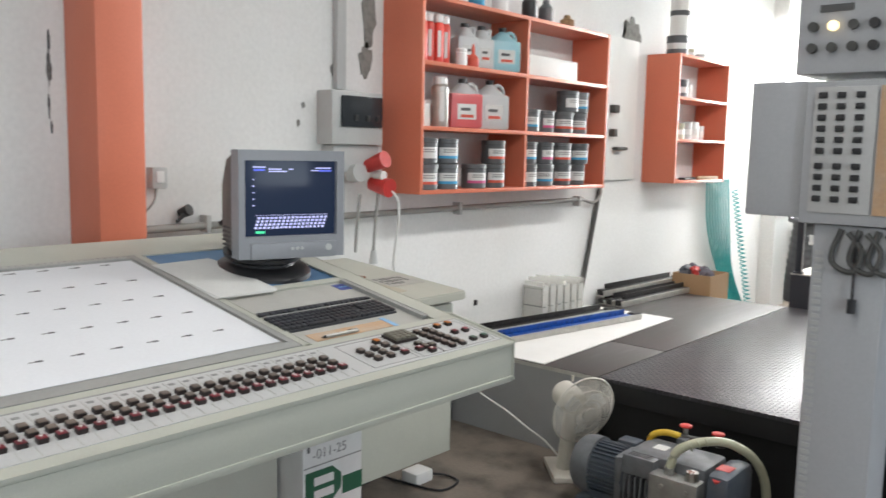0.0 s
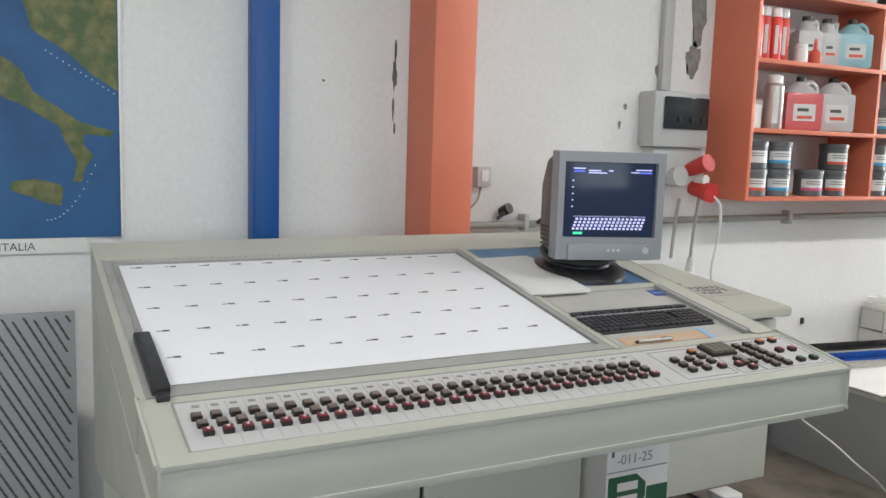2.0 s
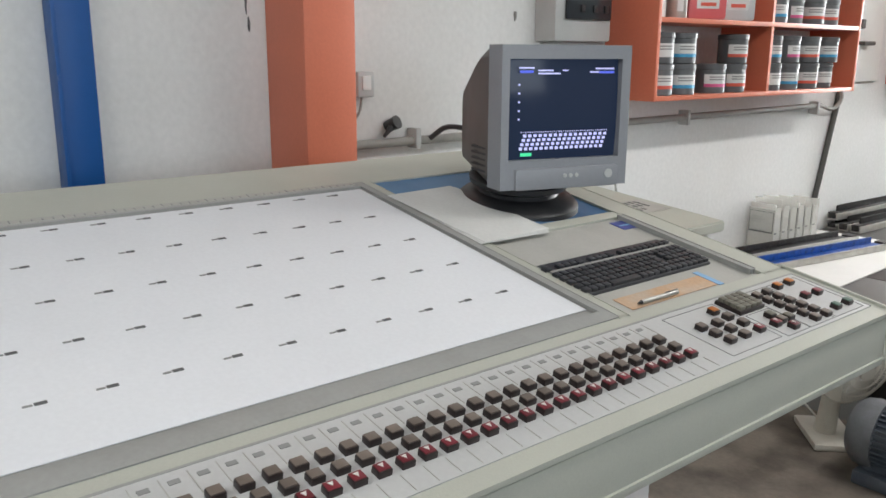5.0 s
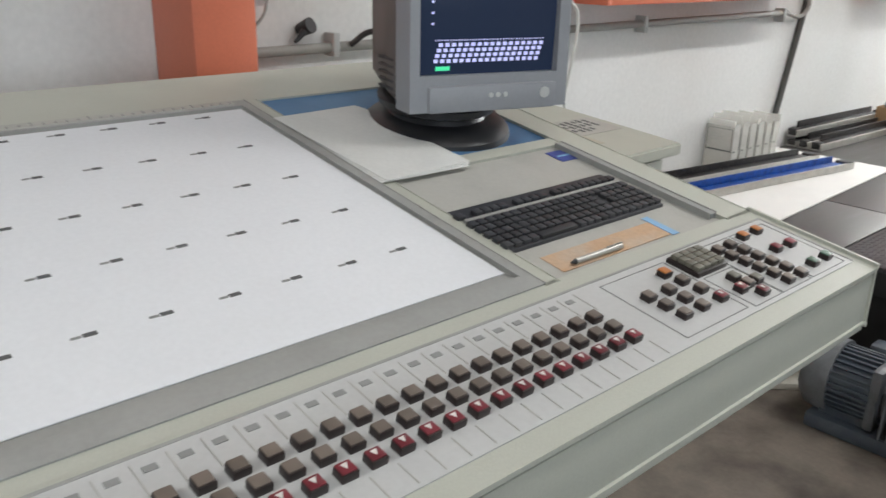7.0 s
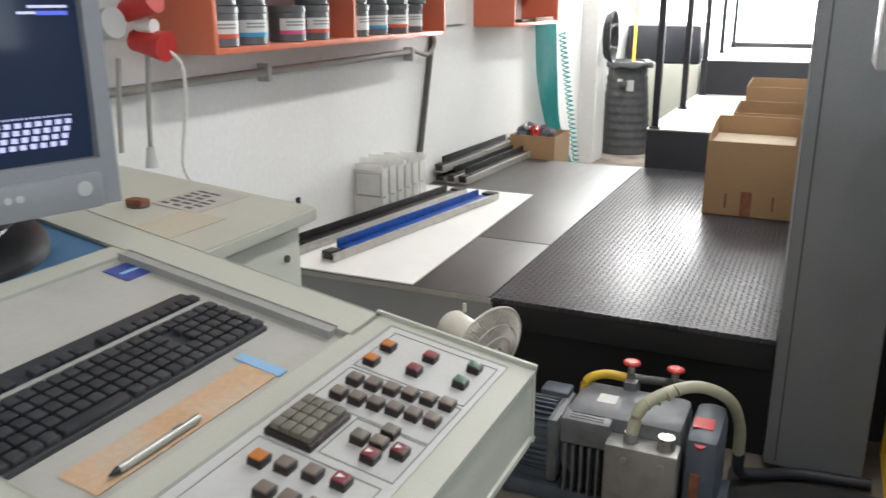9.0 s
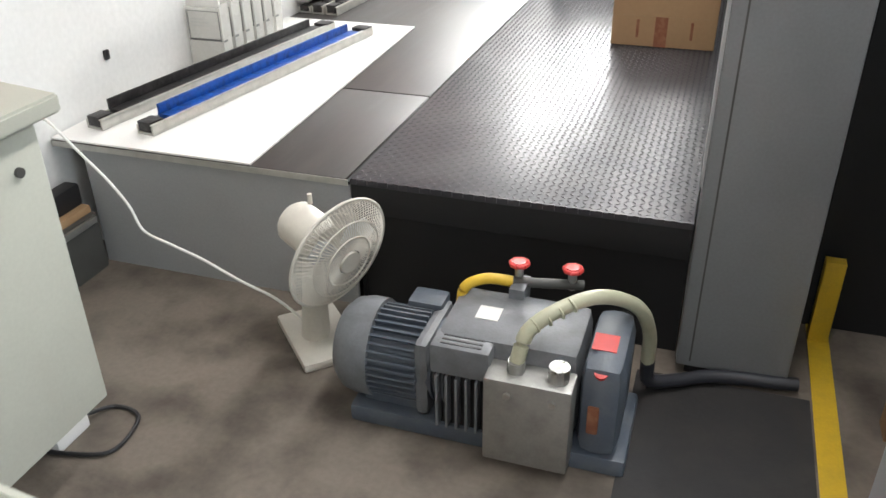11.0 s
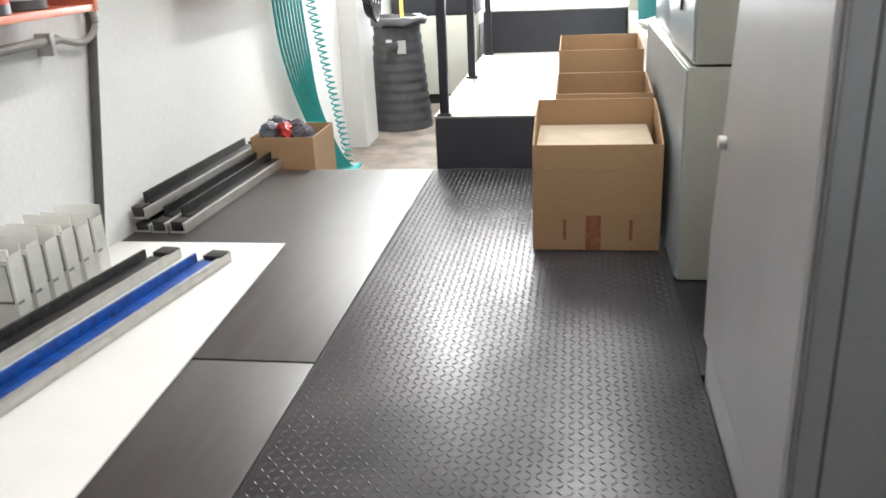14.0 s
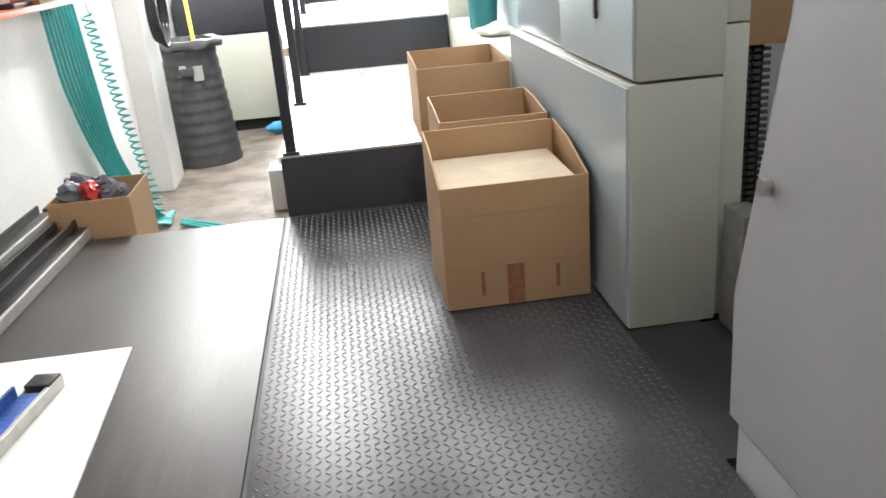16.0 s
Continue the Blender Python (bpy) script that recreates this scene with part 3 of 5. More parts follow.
jug((-2.80, 4.10, LV[2]), "jug_clear", "pale plastic jug with a black cap", 0.13, turn=-25)
jug((-2.79, 4.24, LV[2]), "jug_clear", "pale plastic jug with a black cap", 0.12, turn=-25)
jug((-2.775, 4.42, LV[2]), "jug_blue", "light blue plastic detergent jug", 0.19, 0.13, 0.25, turn=-25)
jug((-2.79, 4.08, LV[1]), "jug_pink", "clear jug half full of pink liquid", 0.20, 0.14, 0.27, "jug_clear", turn=-25)
jug((-2.79, 4.33, LV[1]), "jug_clear", "empty translucent plastic jug", 0.20, 0.14, 0.28, turn=-25)
jr = thing("white_jar", "small white plastic jar", "jar", (-2.74, 4.00, LV[2]))
bm = bmesh.new()
lathe(bm, [(0.032, 0), (0.034, 0.004), (0.034, 0.07), (0.030, 0.075), (0.033, 0.078), (0.033, 0.092), (0.028, 0.095)], 16)
part("body", bm, "cap_white", jr)
db_ = thing("dropper_bottle", "small dark red bottle with a thin neck", "bottle", (-2.735, 4.10, LV[2]))
bm = bmesh.new()
lathe(bm, [(0.030, 0), (0.034, 0.005), (0.034, 0.05), (0.012, 0.075), (0.010, 0.11), (0.004, 0.13)], 16)
part("body", bm, "label_red", db_)
cb = thing("cream_box", "low cream cardboard box in the shelf", "box", (-2.85, 4.80, LV[2]))
part("box", quick(cuboid, -0.1, 0.1, -0.19, 0.42, 0, 0.13, bevel=0.004), "card_white", cb)
cb2 = thing("cream_box", "small cream carton behind the grey tin", "box", (-2.84, 3.72, LV[1]))
part("box", quick(cuboid, -0.08, 0.08, -0.055, 0.055, 0, 0.12, bevel=0.003), "card_white", cb2)
for y, mat, h in ((3.78, "cap_white", 0.10), (3.95, "wood", 0.12), (4.2, "label_cyan", 0.15), (4.42, "cap_white", 0.12), (4.72, "black_plastic", 0.16), (4.9, "can_grey", 0.14), (5.15, "wood", 0.08)):
    ob = thing("small_bottle", "small workshop bottle standing on the shelf top", "bottle", (-2.80, y, LV[3]), "bottles on the shelf top")
    bm = bmesh.new()
    lathe(bm, [(0.045, 0), (0.048, 0.005), (0.048, h * 0.7), (0.022, h * 0.9), (0.022, h), (0.018, h + 0.01)], 16)
    part("body", bm, mat, ob)
L2 = [1.417, 1.75, 2.08, 2.42]
for y, z, mat, r, h in ((6.85, L2[2], "can_grey", 0.07, 0.15), (6.98, L2[2], "cap_white", 0.05, 0.12), (6.85, L2[1], "hose_cream", 0.06, 0.13), (6.99, L2[1], "plastic_grey", 0.06, 0.14), (7.12, L2[1], "cap_white", 0.06, 0.15), (7.25, L2[1], "can_label", 0.05, 0.12), (6.75, L2[0], "cap_white", 0.055, 0.1), (6.78, L2[3], "can_grey", 0.085, 0.15), (7.0, L2[3], "hose_cream", 0.05, 0.07), (7.22, L2[3], "plastic_grey", 0.05, 0.05)):
    ob = thing("tin", "workshop tin in the smaller shelf", "tin", (-2.80, y, z), "tins in the smaller shelf")
    bm = bmesh.new()
    lathe(bm, [(r * 0.95, 0), (r, 0.004), (r, h * 0.93), (r * 1.03, h * 0.95), (r * 1.03, h), (r * 0.9, h)], 18)
    part("body", bm, mat, ob)
    part("band", quick(lathe, [(r * 1.004, h * 0.3), (r * 1.006, h * 0.31), (r * 1.006, h * 0.6), (r * 1.004, h * 0.61)], 18), "can_label", ob)
tw = thing("film_roll", "tall roll of clear wrapping above the shelf", "roll", (-2.80, 6.80, L2[3] + 0.15))
part("roll", quick(rod, (0, 0, 0), (0, 0, 0.5), 0.075), "card_white", tw)
part("band", quick(rod, (0, 0, 0.16), (0, 0, 0.20), 0.077), "mark", tw)
tr = thing("flat_tools", "flat tools lying on the lowest shelf board", "tools", (-2.76, 7.1, L2[0]))
part("tool", quick(cuboid, -0.03, 0.03, -0.2, 0.3, 0, 0.02, bevel=0.004), "black_plastic", tr)
part("tool", quick(cuboid, 0.032, 0.06, 0.0, 0.4, 0, 0.03, bevel=0.004), "wood", tr)
bx = thing("valve_block", "dark metal valve block on the wall", "fitting", (WX, 7.78, 1.40))
part("block", quick(cuboid, 0, 0.10, -0.10, 0.28, 0, 0.05, bevel=0.008), "dark_pipe", bx)
for k in range(4):
    part("fitting", quick(rod, (0.05, -0.06 + 0.09 * k, -0.03), (0.05, -0.06 + 0.09 * k, 0.12), 0.014), "steel", bx)

# ---- the console ----
CX0, CX1, CY0, CY1 = -1.10, -2.35, 0.60, 2.315      # front, back, ends
SLOPE = 0.175


def top(x):
    """Height of the sloping console top at depth x."""
    return 1.080 + SLOPE * (CX0 - x)


TILT_M = Matrix.Rotation(math.atan(SLOPE), 4, "Y")


def on_top(x, y, lift=0.0):
    """A frame on the sloping top: its x runs to the front, its z is the slope's normal."""
    return Matrix.Translation((x, y, top(x) + lift)) @ TILT_M


console = thing("control_console", "grey-green steel press control console with sloping top", "console", (0, 0, 0))


def wedge(bm, x0, x1, y0, y1, drop, lift=0.0, bevel=0.004):
    """A block under the sloping top from x0 (front) to x1 (back)."""
    vs = cuboid(bm, 0, 1, 0, 1, 0, 1)
    for v in vs:
        x = x0 + (x1 - x0) * v.co.x
        v.co = Vector((x, y0 + (y1 - y0) * v.co.y, top(x) + lift - (drop if v.co.z < 0.5 else 0)))
    if bevel:
        bmesh.ops.bevel(bm, geom=list({e for v in vs for e in v.link_edges}), offset=bevel, segments=2, affect="EDGES")


# top plates round the sunken sheet table and the keyboard bay
for x0, x1, y0, y1 in ((CX0, -1.335, CY0, CY1), (-1.335, -2.175, CY0, 0.615), (-1.335, -2.175, 1.735, 1.762), (-1.335, -2.175, 2.235, CY1), (-2.175, CX1, CY0, CY1)):
    part("top_plate", quick(wedge, x0, x1, y0, y1, 0.105 if x0 == CX0 else 0.13, bevel=0.006 if x0 == CX0 else 0.0015), "console_paint", console)
part("table_bed", quick(wedge, -1.335, -2.175, 0.615, 1.735, 0.10, -0.004, 0), "frame_grey", console, "sunken grey metal sheet table")
for x0, x1, y0, y1 in ((-1.337, -1.368, 0.617, 1.733), (-2.145, -2.173, 0.617, 1.733), (-1.368, -2.145, 0.617, 0.637), (-1.368, -2.145, 1.713, 1.733)):
    part("table_rim", quick(wedge, x0, x1, y0, y1, 0.015, 0.003, 0.001), "frame_grey", console, "worn grey metal rim")
part("keyboard_bay", quick(wedge, -1.335, -1.735, 1.762, 2.235, 0.10, -0.007, 0), "recess_grey", console)
part("bay_step", quick(wedge, -1.735, -1.765, 1.762, 2.235, 0.10, 0.0, 0.002), "console_paint", console)
part("blue_plate", quick(wedge, -1.765, -2.175, 1.762, 2.235, 0.10, -0.005, 0), "blue_panel", console, "blue inset plate under the monitor")
part("bay_rail", quick(wedge, -1.36, -1.73, 2.212, 2.232, 0.02, 0.004, 0.002), "frame_grey", console)
part("ruler", quick(wedge, -2.150, -2.170, 0.70, 1.70, 0.004, 0.0055, 0), "recess_grey", console, "graduated scale along the table")
for k in range(50):
    y = 0.71 + k * 0.02
    part("tick", quick(wedge, -2.152, -2.160 if k % 5 else -2.167, y, y + 0.002, 0.002, 0.0065, 0), "ink_line", console)
part("apron", quick(cuboid, CX0 - 0.012, CX0 + 0.002, CY0 + 0.002, CY1 - 0.002, 0.962, 1.066, bevel=0.003), "console_paint", console)
part("underside", quick(cuboid, -2.3, CX0 - 0.02, CY0 + 0.02, CY1 - 0.02, 0.968, 0.980), "console_paint", console)
for y in (CY0 + 0.0005, CY1 - 0.0145):
    bm = bmesh.new()
    slab(bm, [(CX0 - 0.013, y, 0.963), (CX0 - 0.013, y, top(CX0) - 0.02), (CX1, y, top(CX1) - 0.02), (CX1, y, 0.60)], (0, 1, 0), 0.014)
    part("end_panel", bm, "console_paint", console)
part("back_panel", quick(cuboid, CX1 - 0.004, CX1 + 0.012, CY0 + 0.02, CY1 - 0.02, 0.30, top(CX1) - 0.10), "console_paint", console)
part("pedestal", quick(cuboid, -2.30, -1.62, 0.72, 1.868, 0.03, 0.949, bevel=0.006), "console_paint", console)
for y0, y1 in ((0.74, 1.335), (1.347, 1.862)):
    part("pedestal_door", quick(cuboid, -1.619, -1.605, y0, y1, 0.08, 0.94, bevel=0.004), "console_paint", console)
part("door_gap", quick(cuboid, -1.6195, -1.612, 1.336, 1.346, 0.08, 0.925), "black_and_bay_shade", console)
part("door_handle", quick(cuboid, -1.604, -1.585, 1.385, 1.405, 0.60, 0.68, bevel=0.005), "black_plastic", console, "black flush door latch")
part("plinth", quick(cuboid, -2.28, -1.64, 0.74, 1.85, 0.0, 0.03), "black_and_bay_shade", console)
chip = random.Random(9)
for k in range(14):
    y = 1.06 + 0.028 * k + chip.uniform(-0.008, 0.008)
    part("paint_chip", quick(cuboid, CX0 - 0.004, CX0 + 0.0006, y, y + chip.uniform(0.008, 0.035), 1.071 + chip.uniform(0, 0.002), 1.074 + chip.uniform(0.0005, 0.003)), "dark_pipe", console)
# key strip
part("key_strip", quick(wedge, -1.128, -1.305, 0.66, 2.292, 0.006, 0.0022, 0.0005), "key_panel", console, "pale grey engraved key strip")
for x0, x1, y0, y1 in ((-1.303, -1.307, 0.657, 2.295), (-1.128, -1.305, 0.657, 0.661), (-1.128, -1.305, 2.291, 2.295)):
    part("strip_edge", quick(wedge, x0, x1, y0, y1, 0.004, 0.0032, 0), "frame_grey", console)

bmk = quick(cuboid, -0.0078, 0.0078, -0.0088, 0.0088, 0.0, 0.0030, bevel=0.0010)
KEY = {}
cap_mesh = finish("key", bmk, "key_grey")
for c in ("key_grey", "key_red", "key_orange", "key_green", "key_yellow"):
    KEY[c] = cap_mesh.copy()
    KEY[c].materials[0] = M[c]
skirt_mesh = finish("key_skirt", quick(cuboid, -0.0088, 0.0088, -0.0098, 0.0098, -0.002, 0.0085, bevel=0.001), "key_dark")
white_mesh = finish("key_mark", quick(slab, [(-0.004, -0.004, 0), (0.004, 0, 0), (-0.004, 0.004, 0)], (0, 0, 1), 0.0006), "lit_white")


def key(x, y, c, mark=False):
    k = new("key", KEY[c])
    k.parent = console
    k.matrix_basis = on_top(x, y, 0.0100)
    s = new("key_skirt", skirt_mesh)
    s.parent = console
    s.matrix_basis = on_top(x, y, 0.003)
    if mark:
        w = new("key_mark", white_mesh)
        w.parent = console
        w.matrix_basis = on_top(x, y, 0.0131)


PITCH = (1.728 - 0.700) / 29
for k in range(30):
    y = 0.700 + PITCH * k
    key(-1.236, y - 0.010, "key_grey")
    key(-1.207, y - 0.005, "key_grey")
    key(-1.178, y, "key_red", True)
    part("number", quick(wedge, -1.279, -1.287, y - 0.010, y + 0.004, 0.001, 0.0032, 0), "ink_line", console)
    for x0, x1 in ((-1.250, -1.295), (-1.132, -1.164)):
        part("strip_line", quick(wedge, x0, x1, y + PITCH / 2 - 0.0006, y + PITCH / 2 + 0.0006, 0.001, 0.0031, 0), "recess_grey", console)
for x, y, c in ((-1.275, 2.227, "key_orange"), (-1.274, 2.179, "key_orange"), (-1.217, 2.238, "key_red"), (-1.219, 2.193, "key_red"), (-1.159, 2.252, "key_green"), (-1.159, 2.204, "key_green"),
                (-1.178, 2.050, "key_yellow"), (-1.200, 2.020, "key_yellow"), (-1.178, 2.023, "key_grey"), (-1.174, 1.997, "key_red"), (-1.152, 2.023, "key_red"), (-1.262, 1.923, "key_orange")):
    key(x, y, c, c == "key_red" and y < 2.1)
for k in range(6):
    key(-1.266 + 0.023 * k, 2.123 + 0.0045 * k, "key_grey")
    key(-1.265 + 0.0228 * k, 2.083 + 0.004 * k, "key_grey")
for x, y in ((-1.235, 1.930), (-1.206, 1.936), (-1.228, 1.885), (-1.202, 1.888), (-1.231, 1.838), (-1.204, 1.842), (-1.176, 1.892), (-1.176, 1.846)):
    key(x, y, "key_grey")
key(-1.176, 1.942, "key_red", True)
pad_cap = finish("pad_key", quick(cuboid, -0.0060, 0.0060, -0.0088, 0.0088, -0.002, 0.011, bevel=0.0015), "key_yellow")
for k in range(4):
    for j in range(4):
        o = new("pad_key", pad_cap)
        o.parent = console
        o.matrix_basis = on_top(-1.2785 + 0.0130 * j, 1.980 + 0.0195 * k, 0.006)
part("wide_key_base", quick(cuboid, -0.030, 0.030, -0.042, 0.042, -0.002, 0.007, bevel=0.001), "key_dark", console).matrix_basis = on_top(-1.259, 2.009, 0.003)
for x0, x1, y0, y1 in ((-1.135, -1.290, 2.060, 2.152), (-1.135, -1.225, 1.975, 2.056), (-1.140, -1.290, 1.800, 1.960), (-1.135, -1.290, 2.160, 2.275)):
    for a, b, c, d in ((x0, x0 - 0.0012, y0, y1), (x1, x1 + 0.0012, y0, y1), (x0, x1, y0, y0 + 0.0012), (x0, x1, y1, y1 + 0.0012)):
        part("outline", quick(wedge, a, b, c, d, 0.001, 0.0031, 0), "ink_line", console)

# sheet with register marks
sheet = thing("press_sheet", "large white paper sheet with rows of small marks", "paper", (0, 0, 0))
part("sheet", quick(wedge, -1.392, -2.138, 0.655, 1.706, 0.0015, -0.0015, 0), "paper", sheet)
for r, x in enumerate((-1.515, -1.660, -1.803, -1.952, -2.110)):
    for k in range(11):
        y = 0.712 + k * 0.0912
        part("mark", quick(wedge, x, x - 0.007, y - 0.016, y, 0.001, -0.0007, 0), "mark", sheet)
        part("mark", quick(wedge, x - 0.001, x - 0.005, y - 0.030, y - 0.018, 0.001, -0.0007, 0), "ink_line", sheet)
scan = thing("densitometer_bar", "black handheld bar lying along the sheet", "instrument", (0, 0, 0))
part("bar", quick(cuboid, -0.15, 0.13, -0.018, 0.018, 0.0, 0.022, bevel=0.006), "black_plastic", scan).matrix_basis = on_top(-1.47, 0.645, 0.0)
part("tip", quick(cuboid, 0.13, 0.155, -0.013, 0.013, 0.0, 0.014, bevel=0.004), "black_plastic", scan).matrix_basis = on_top(-1.47, 0.645, 0.0)
pad = thing("paper_stack", "loose printed sheets lying beside the monitor", "paper", (0, 0, 0))
for k in range(3):
    part("sheet", quick(cuboid, -0.172, 0.172, -0.105, 0.105, 0.0012 * k, 0.0012 * k + 0.001), "print_paper", pad).matrix_basis = on_top(-1.882 - 0.003 * k, 1.841, 0.0035) @ Matrix.Rotation(radians(-1 + 2 * k), 4, "Z")
kb = thing("keyboard", "black computer keyboard set into the console", "keyboard", (0, 0, 0))
KM = on_top(-1.510, 1.967, -0.0145)
part("case", quick(cuboid, -0.078, 0.074, -0.212, 0.212, 0.0, 0.014, bevel=0.004), "keyboard_black", kb).matrix_basis = KM
cap2 = finish("keycap", quick(cuboid, -0.0078, 0.0078, -0.0082, 0.0082, 0.0, 0.008, bevel=0.002), "keyboard_black")
for r in range(6):
    x = 0.062 - 0.0195 * r - (0.012 if r == 5 else 0)
    for c in range(21):
        y = -0.199 + 0.0199 * c
        if r == 5 and c in (1, 6, 11) or c in (15, 18) and r < 4 and r not in (0, 1) and c == 15:
            continue
        if r == 0 and 4 <= c <= 8:
            continue
        o = new("keycap", cap2)
        o.parent = kb
        o.matrix_basis = KM @ Matrix.Translation((x, y, 0.0135))
part("space_bar", quick(cuboid, 0.054, 0.070, -0.125, -0.035, 0.0135, 0.021, bevel=0.002), "keyboard_black", kb).matrix_basis = KM
part("back_slot", quick(cuboid, -0.084, -0.080, -0.205, 0.205, 0.0, 0.0085), "black_plastic", kb).matrix_basis = KM
part("divider_bar", quick(cuboid, -0.0365, -0.0285, -0.200, 0.205, 0.0135, 0.0185, bevel=0.001), "frame_grey", kb, "pale grey strip below the function keys").matrix_basis = KM
st = thing("blue_sticker", "small blue printed sticker on the console", "sticker", (0, 0, 0))
part("sticker", quick(wedge, -1.670, -1.718, 2.165, 2.222, 0.001, -0.0055, 0), "sticker_blue", st)
part("line", quick(wedge, -1.690, -1.696, 2.175, 2.212, 0.001, -0.0048, 0), "note_blue", st)
nt = thing("note_strip", "orange paper note with a blue taped corner", "paper", (0, 0, 0))
part("note", quick(wedge, -1.356, -1.405, 1.80, 2.085, 0.001, -0.0055, 0), "note_orange", nt)
part("tape", quick(wedge, -1.352, -1.420, 2.086, 2.104, 0.001, -0.005, 0), "note_blue", nt)
pn = thing("pen", "silver metal ballpoint pen lying on the note", "pen", (0, 0, 0))
PM = on_top(-1.363, 1.90, 0.0)
part("barrel", quick(rod, (0, -0.065, 0), (0, 0.05, 0), 0.0045, 0.005), "aluminium_and_lit_tread", pn).matrix_basis = PM
part("tip", quick(rod, (0, -0.077, 0), (0, -0.065, 0), 0.001, 0.0045), "black_plastic", pn).matrix_basis = PM
part("clip", quick(cuboid, -0.001, 0.001, 0.01, 0.05, 0.005, 0.007), "steel", pn).matrix_basis = PM

# ---- monitor ----
YAW = -16.8
mon = thing("crt_monitor", "grey computer monitor with a glowing dark screen", "monitor", (-1.780, 2.058, 1.2, YAW))
# local: x to the viewer, y along the screen, z up
bm = bmesh.new()
for y0, y1, z0, z1 in ((-0.178, -0.158, 0.078, 0.412), (0.145, 0.170, 0.078, 0.412), (-0.158, 0.145, 0.380, 0.412), (-0.158, 0.145, 0.078, 0.147)):
    cuboid(bm, -0.055, 0.014, y0, y1, z0, z1)
bmesh.ops.remove_doubles(bm, verts=bm.verts, dist=0.0005)
part("bezel", bm, "monitor_front", mon, "silver grey front frame")
part("chin", quick(cuboid, -0.03, 0.024, -0.142, 0.142, 0.076, 0.128, bevel=0.008), "monitor_front", mon)
for y, r in ((0.112, 0.011), (0.022, 0.005), (0.006, 0.005), (-0.010, 0.005)):
    part("button", quick(rod, (0.021, y, 0.108), (0.026, y, 0.108), r), "plastic_grey", mon)
bm = bmesh.new()
n = 10
vs = [[bm.verts.new((0.004 - 0.010 * ((2 * i / n - 1) ** 2 + (2 * j / n - 1) ** 2) / 2, -0.1585 + 0.304 * i / n, 0.1465 + 0.234 * j / n)) for j in range(n + 1)] for i in range(n + 1)]
for i in range(n):
    for j in range(n):
        bm.faces.new((vs[i][j], vs[i + 1][j], vs[i + 1][j + 1], vs[i][j + 1]))
scr = part("screen", bm, "screen", mon, "dark glossy curved screen")


def pix(y0, y1, z0, z1, mat="screen_text"):
    part("screen_mark", quick(cuboid, 0.0046, 0.0052, y0, y1, z0, z1), mat, scr)


for r in range(4):
    for k in range(17):
        y = -0.126 + 0.0138 * k + 0.0035 * r
        pix(y, y + 0.0084, 0.170 + r * 0.0100, 0.1768 + r * 0.0100)
for k in range(40):
    y = -0.122 + 0.0060 * k
    pix(y, y + 0.0025, 0.2105, 0.2130)
pix(-0.122, -0.092, 0.1555, 0.1635, "screen_green")
for y0, y1, z in ((-0.080, -0.040, 0.352), (-0.080, -0.020, 0.345), (-0.015, 0.0, 0.352), (0.075, 0.128, 0.356), (0.06, 0.085, 0.348), (-0.13, -0.09, 0.358)):
    pix(y0, y1, z, z + 0.0035)
pix(0.086, 0.128, 0.3465, 0.352, "screen_blue")
pix(-0.128, -0.092, 0.348, 0.354, "screen_blue")
for k in range(5):
    pix(-0.131, -0.126, 0.24 + 0.02 * k, 0.244 + 0.02 * k)
# tapered rear case with vent slots
bm = bmesh.new()
prof = ((-0.056, 0.178, 0.080, 0.410), (-0.11, 0.175, 0.080, 0.405), (-0.17, 0.160, 0.084, 0.385), (-0.32, 0.125, 0.095, 0.315), (-0.37, 0.105, 0.105, 0.29))
rings = []
for x, w, z0, z1 in prof:
    c = 0.025
    rings.append([bm.verts.new((x, a, b)) for a, b in ((-w + c, z0), (w - c, z0), (w, z0 + c), (w, z1 - c), (w - c, z1), (-w + c, z1), (-w, z1 - c), (-w, z0 + c))])
for a, b in zip(rings, rings[1:]):
    for k in range(8):
        bm.faces.new((a[k], a[(k + 1) % 8], b[(k + 1) % 8], b[k]))
bm.faces.new(rings[0])
bm.faces.new(rings[-1][::-1])
part("rear_case", bm, "monitor_back", mon, "dark tapered rear case")
for k in range(5):
    part("vent_slot", quick(cuboid, -0.150, -0.07, -0.1775, -0.168, 0.11 + 0.014 * k, 0.115 + 0.014 * k), "black_plastic", mon)
bm = bmesh.new()
lathe(bm, [(0.150, 0.0), (0.160, 0.008), (0.158, 0.022), (0.140, 0.038), (0.105, 0.046), (0.10, 0.054), (0.125, 0.066), (0.128, 0.080), (0.11, 0.085)], 36)
part("swivel_base", bm, "black_plastic", mon, "black round swivel foot").matrix_basis = Matrix.Translation((-0.150, -0.048, 0.005)) @ Matrix.Rotation(0.14, 4, "Y")

# ---- side cabinet behind the console ----
sc = thing("electric_cabinet", "low grey-cream steel cabinet with a sloping lid", "cabinet", (0, 0, 0))
part("body", quick(cuboid, -2.88, -2.13, 2.42, 3.262, 0.23, 0.93, bevel=0.006), "press_cream", sc)
bm = bmesh.new()
slab(bm, [(-2.095, 2.39, 0.945), (-2.095, 2.39, 0.985), (-2.91, 2.39, 1.055), (-2.91, 2.39, 0.945)], (0, 1, 0), 0.92)
bmesh.ops.bevel(bm, geom=list(bm.edges), offset=0.006, segments=2, affect="EDGES")
part("lid", bm, "console_paint", sc)
part("seal", quick(cuboid, -2.86, -2.15, 2.44, 3.26, 0.93, 0.946), "dark_pipe", sc)
for y in (2.82, 3.19):
    part("lock", quick(rod, (-2.131, y, 0.855), (-2.122, y, 0.855), 0.011, seg=12), "dark_pipe", sc)
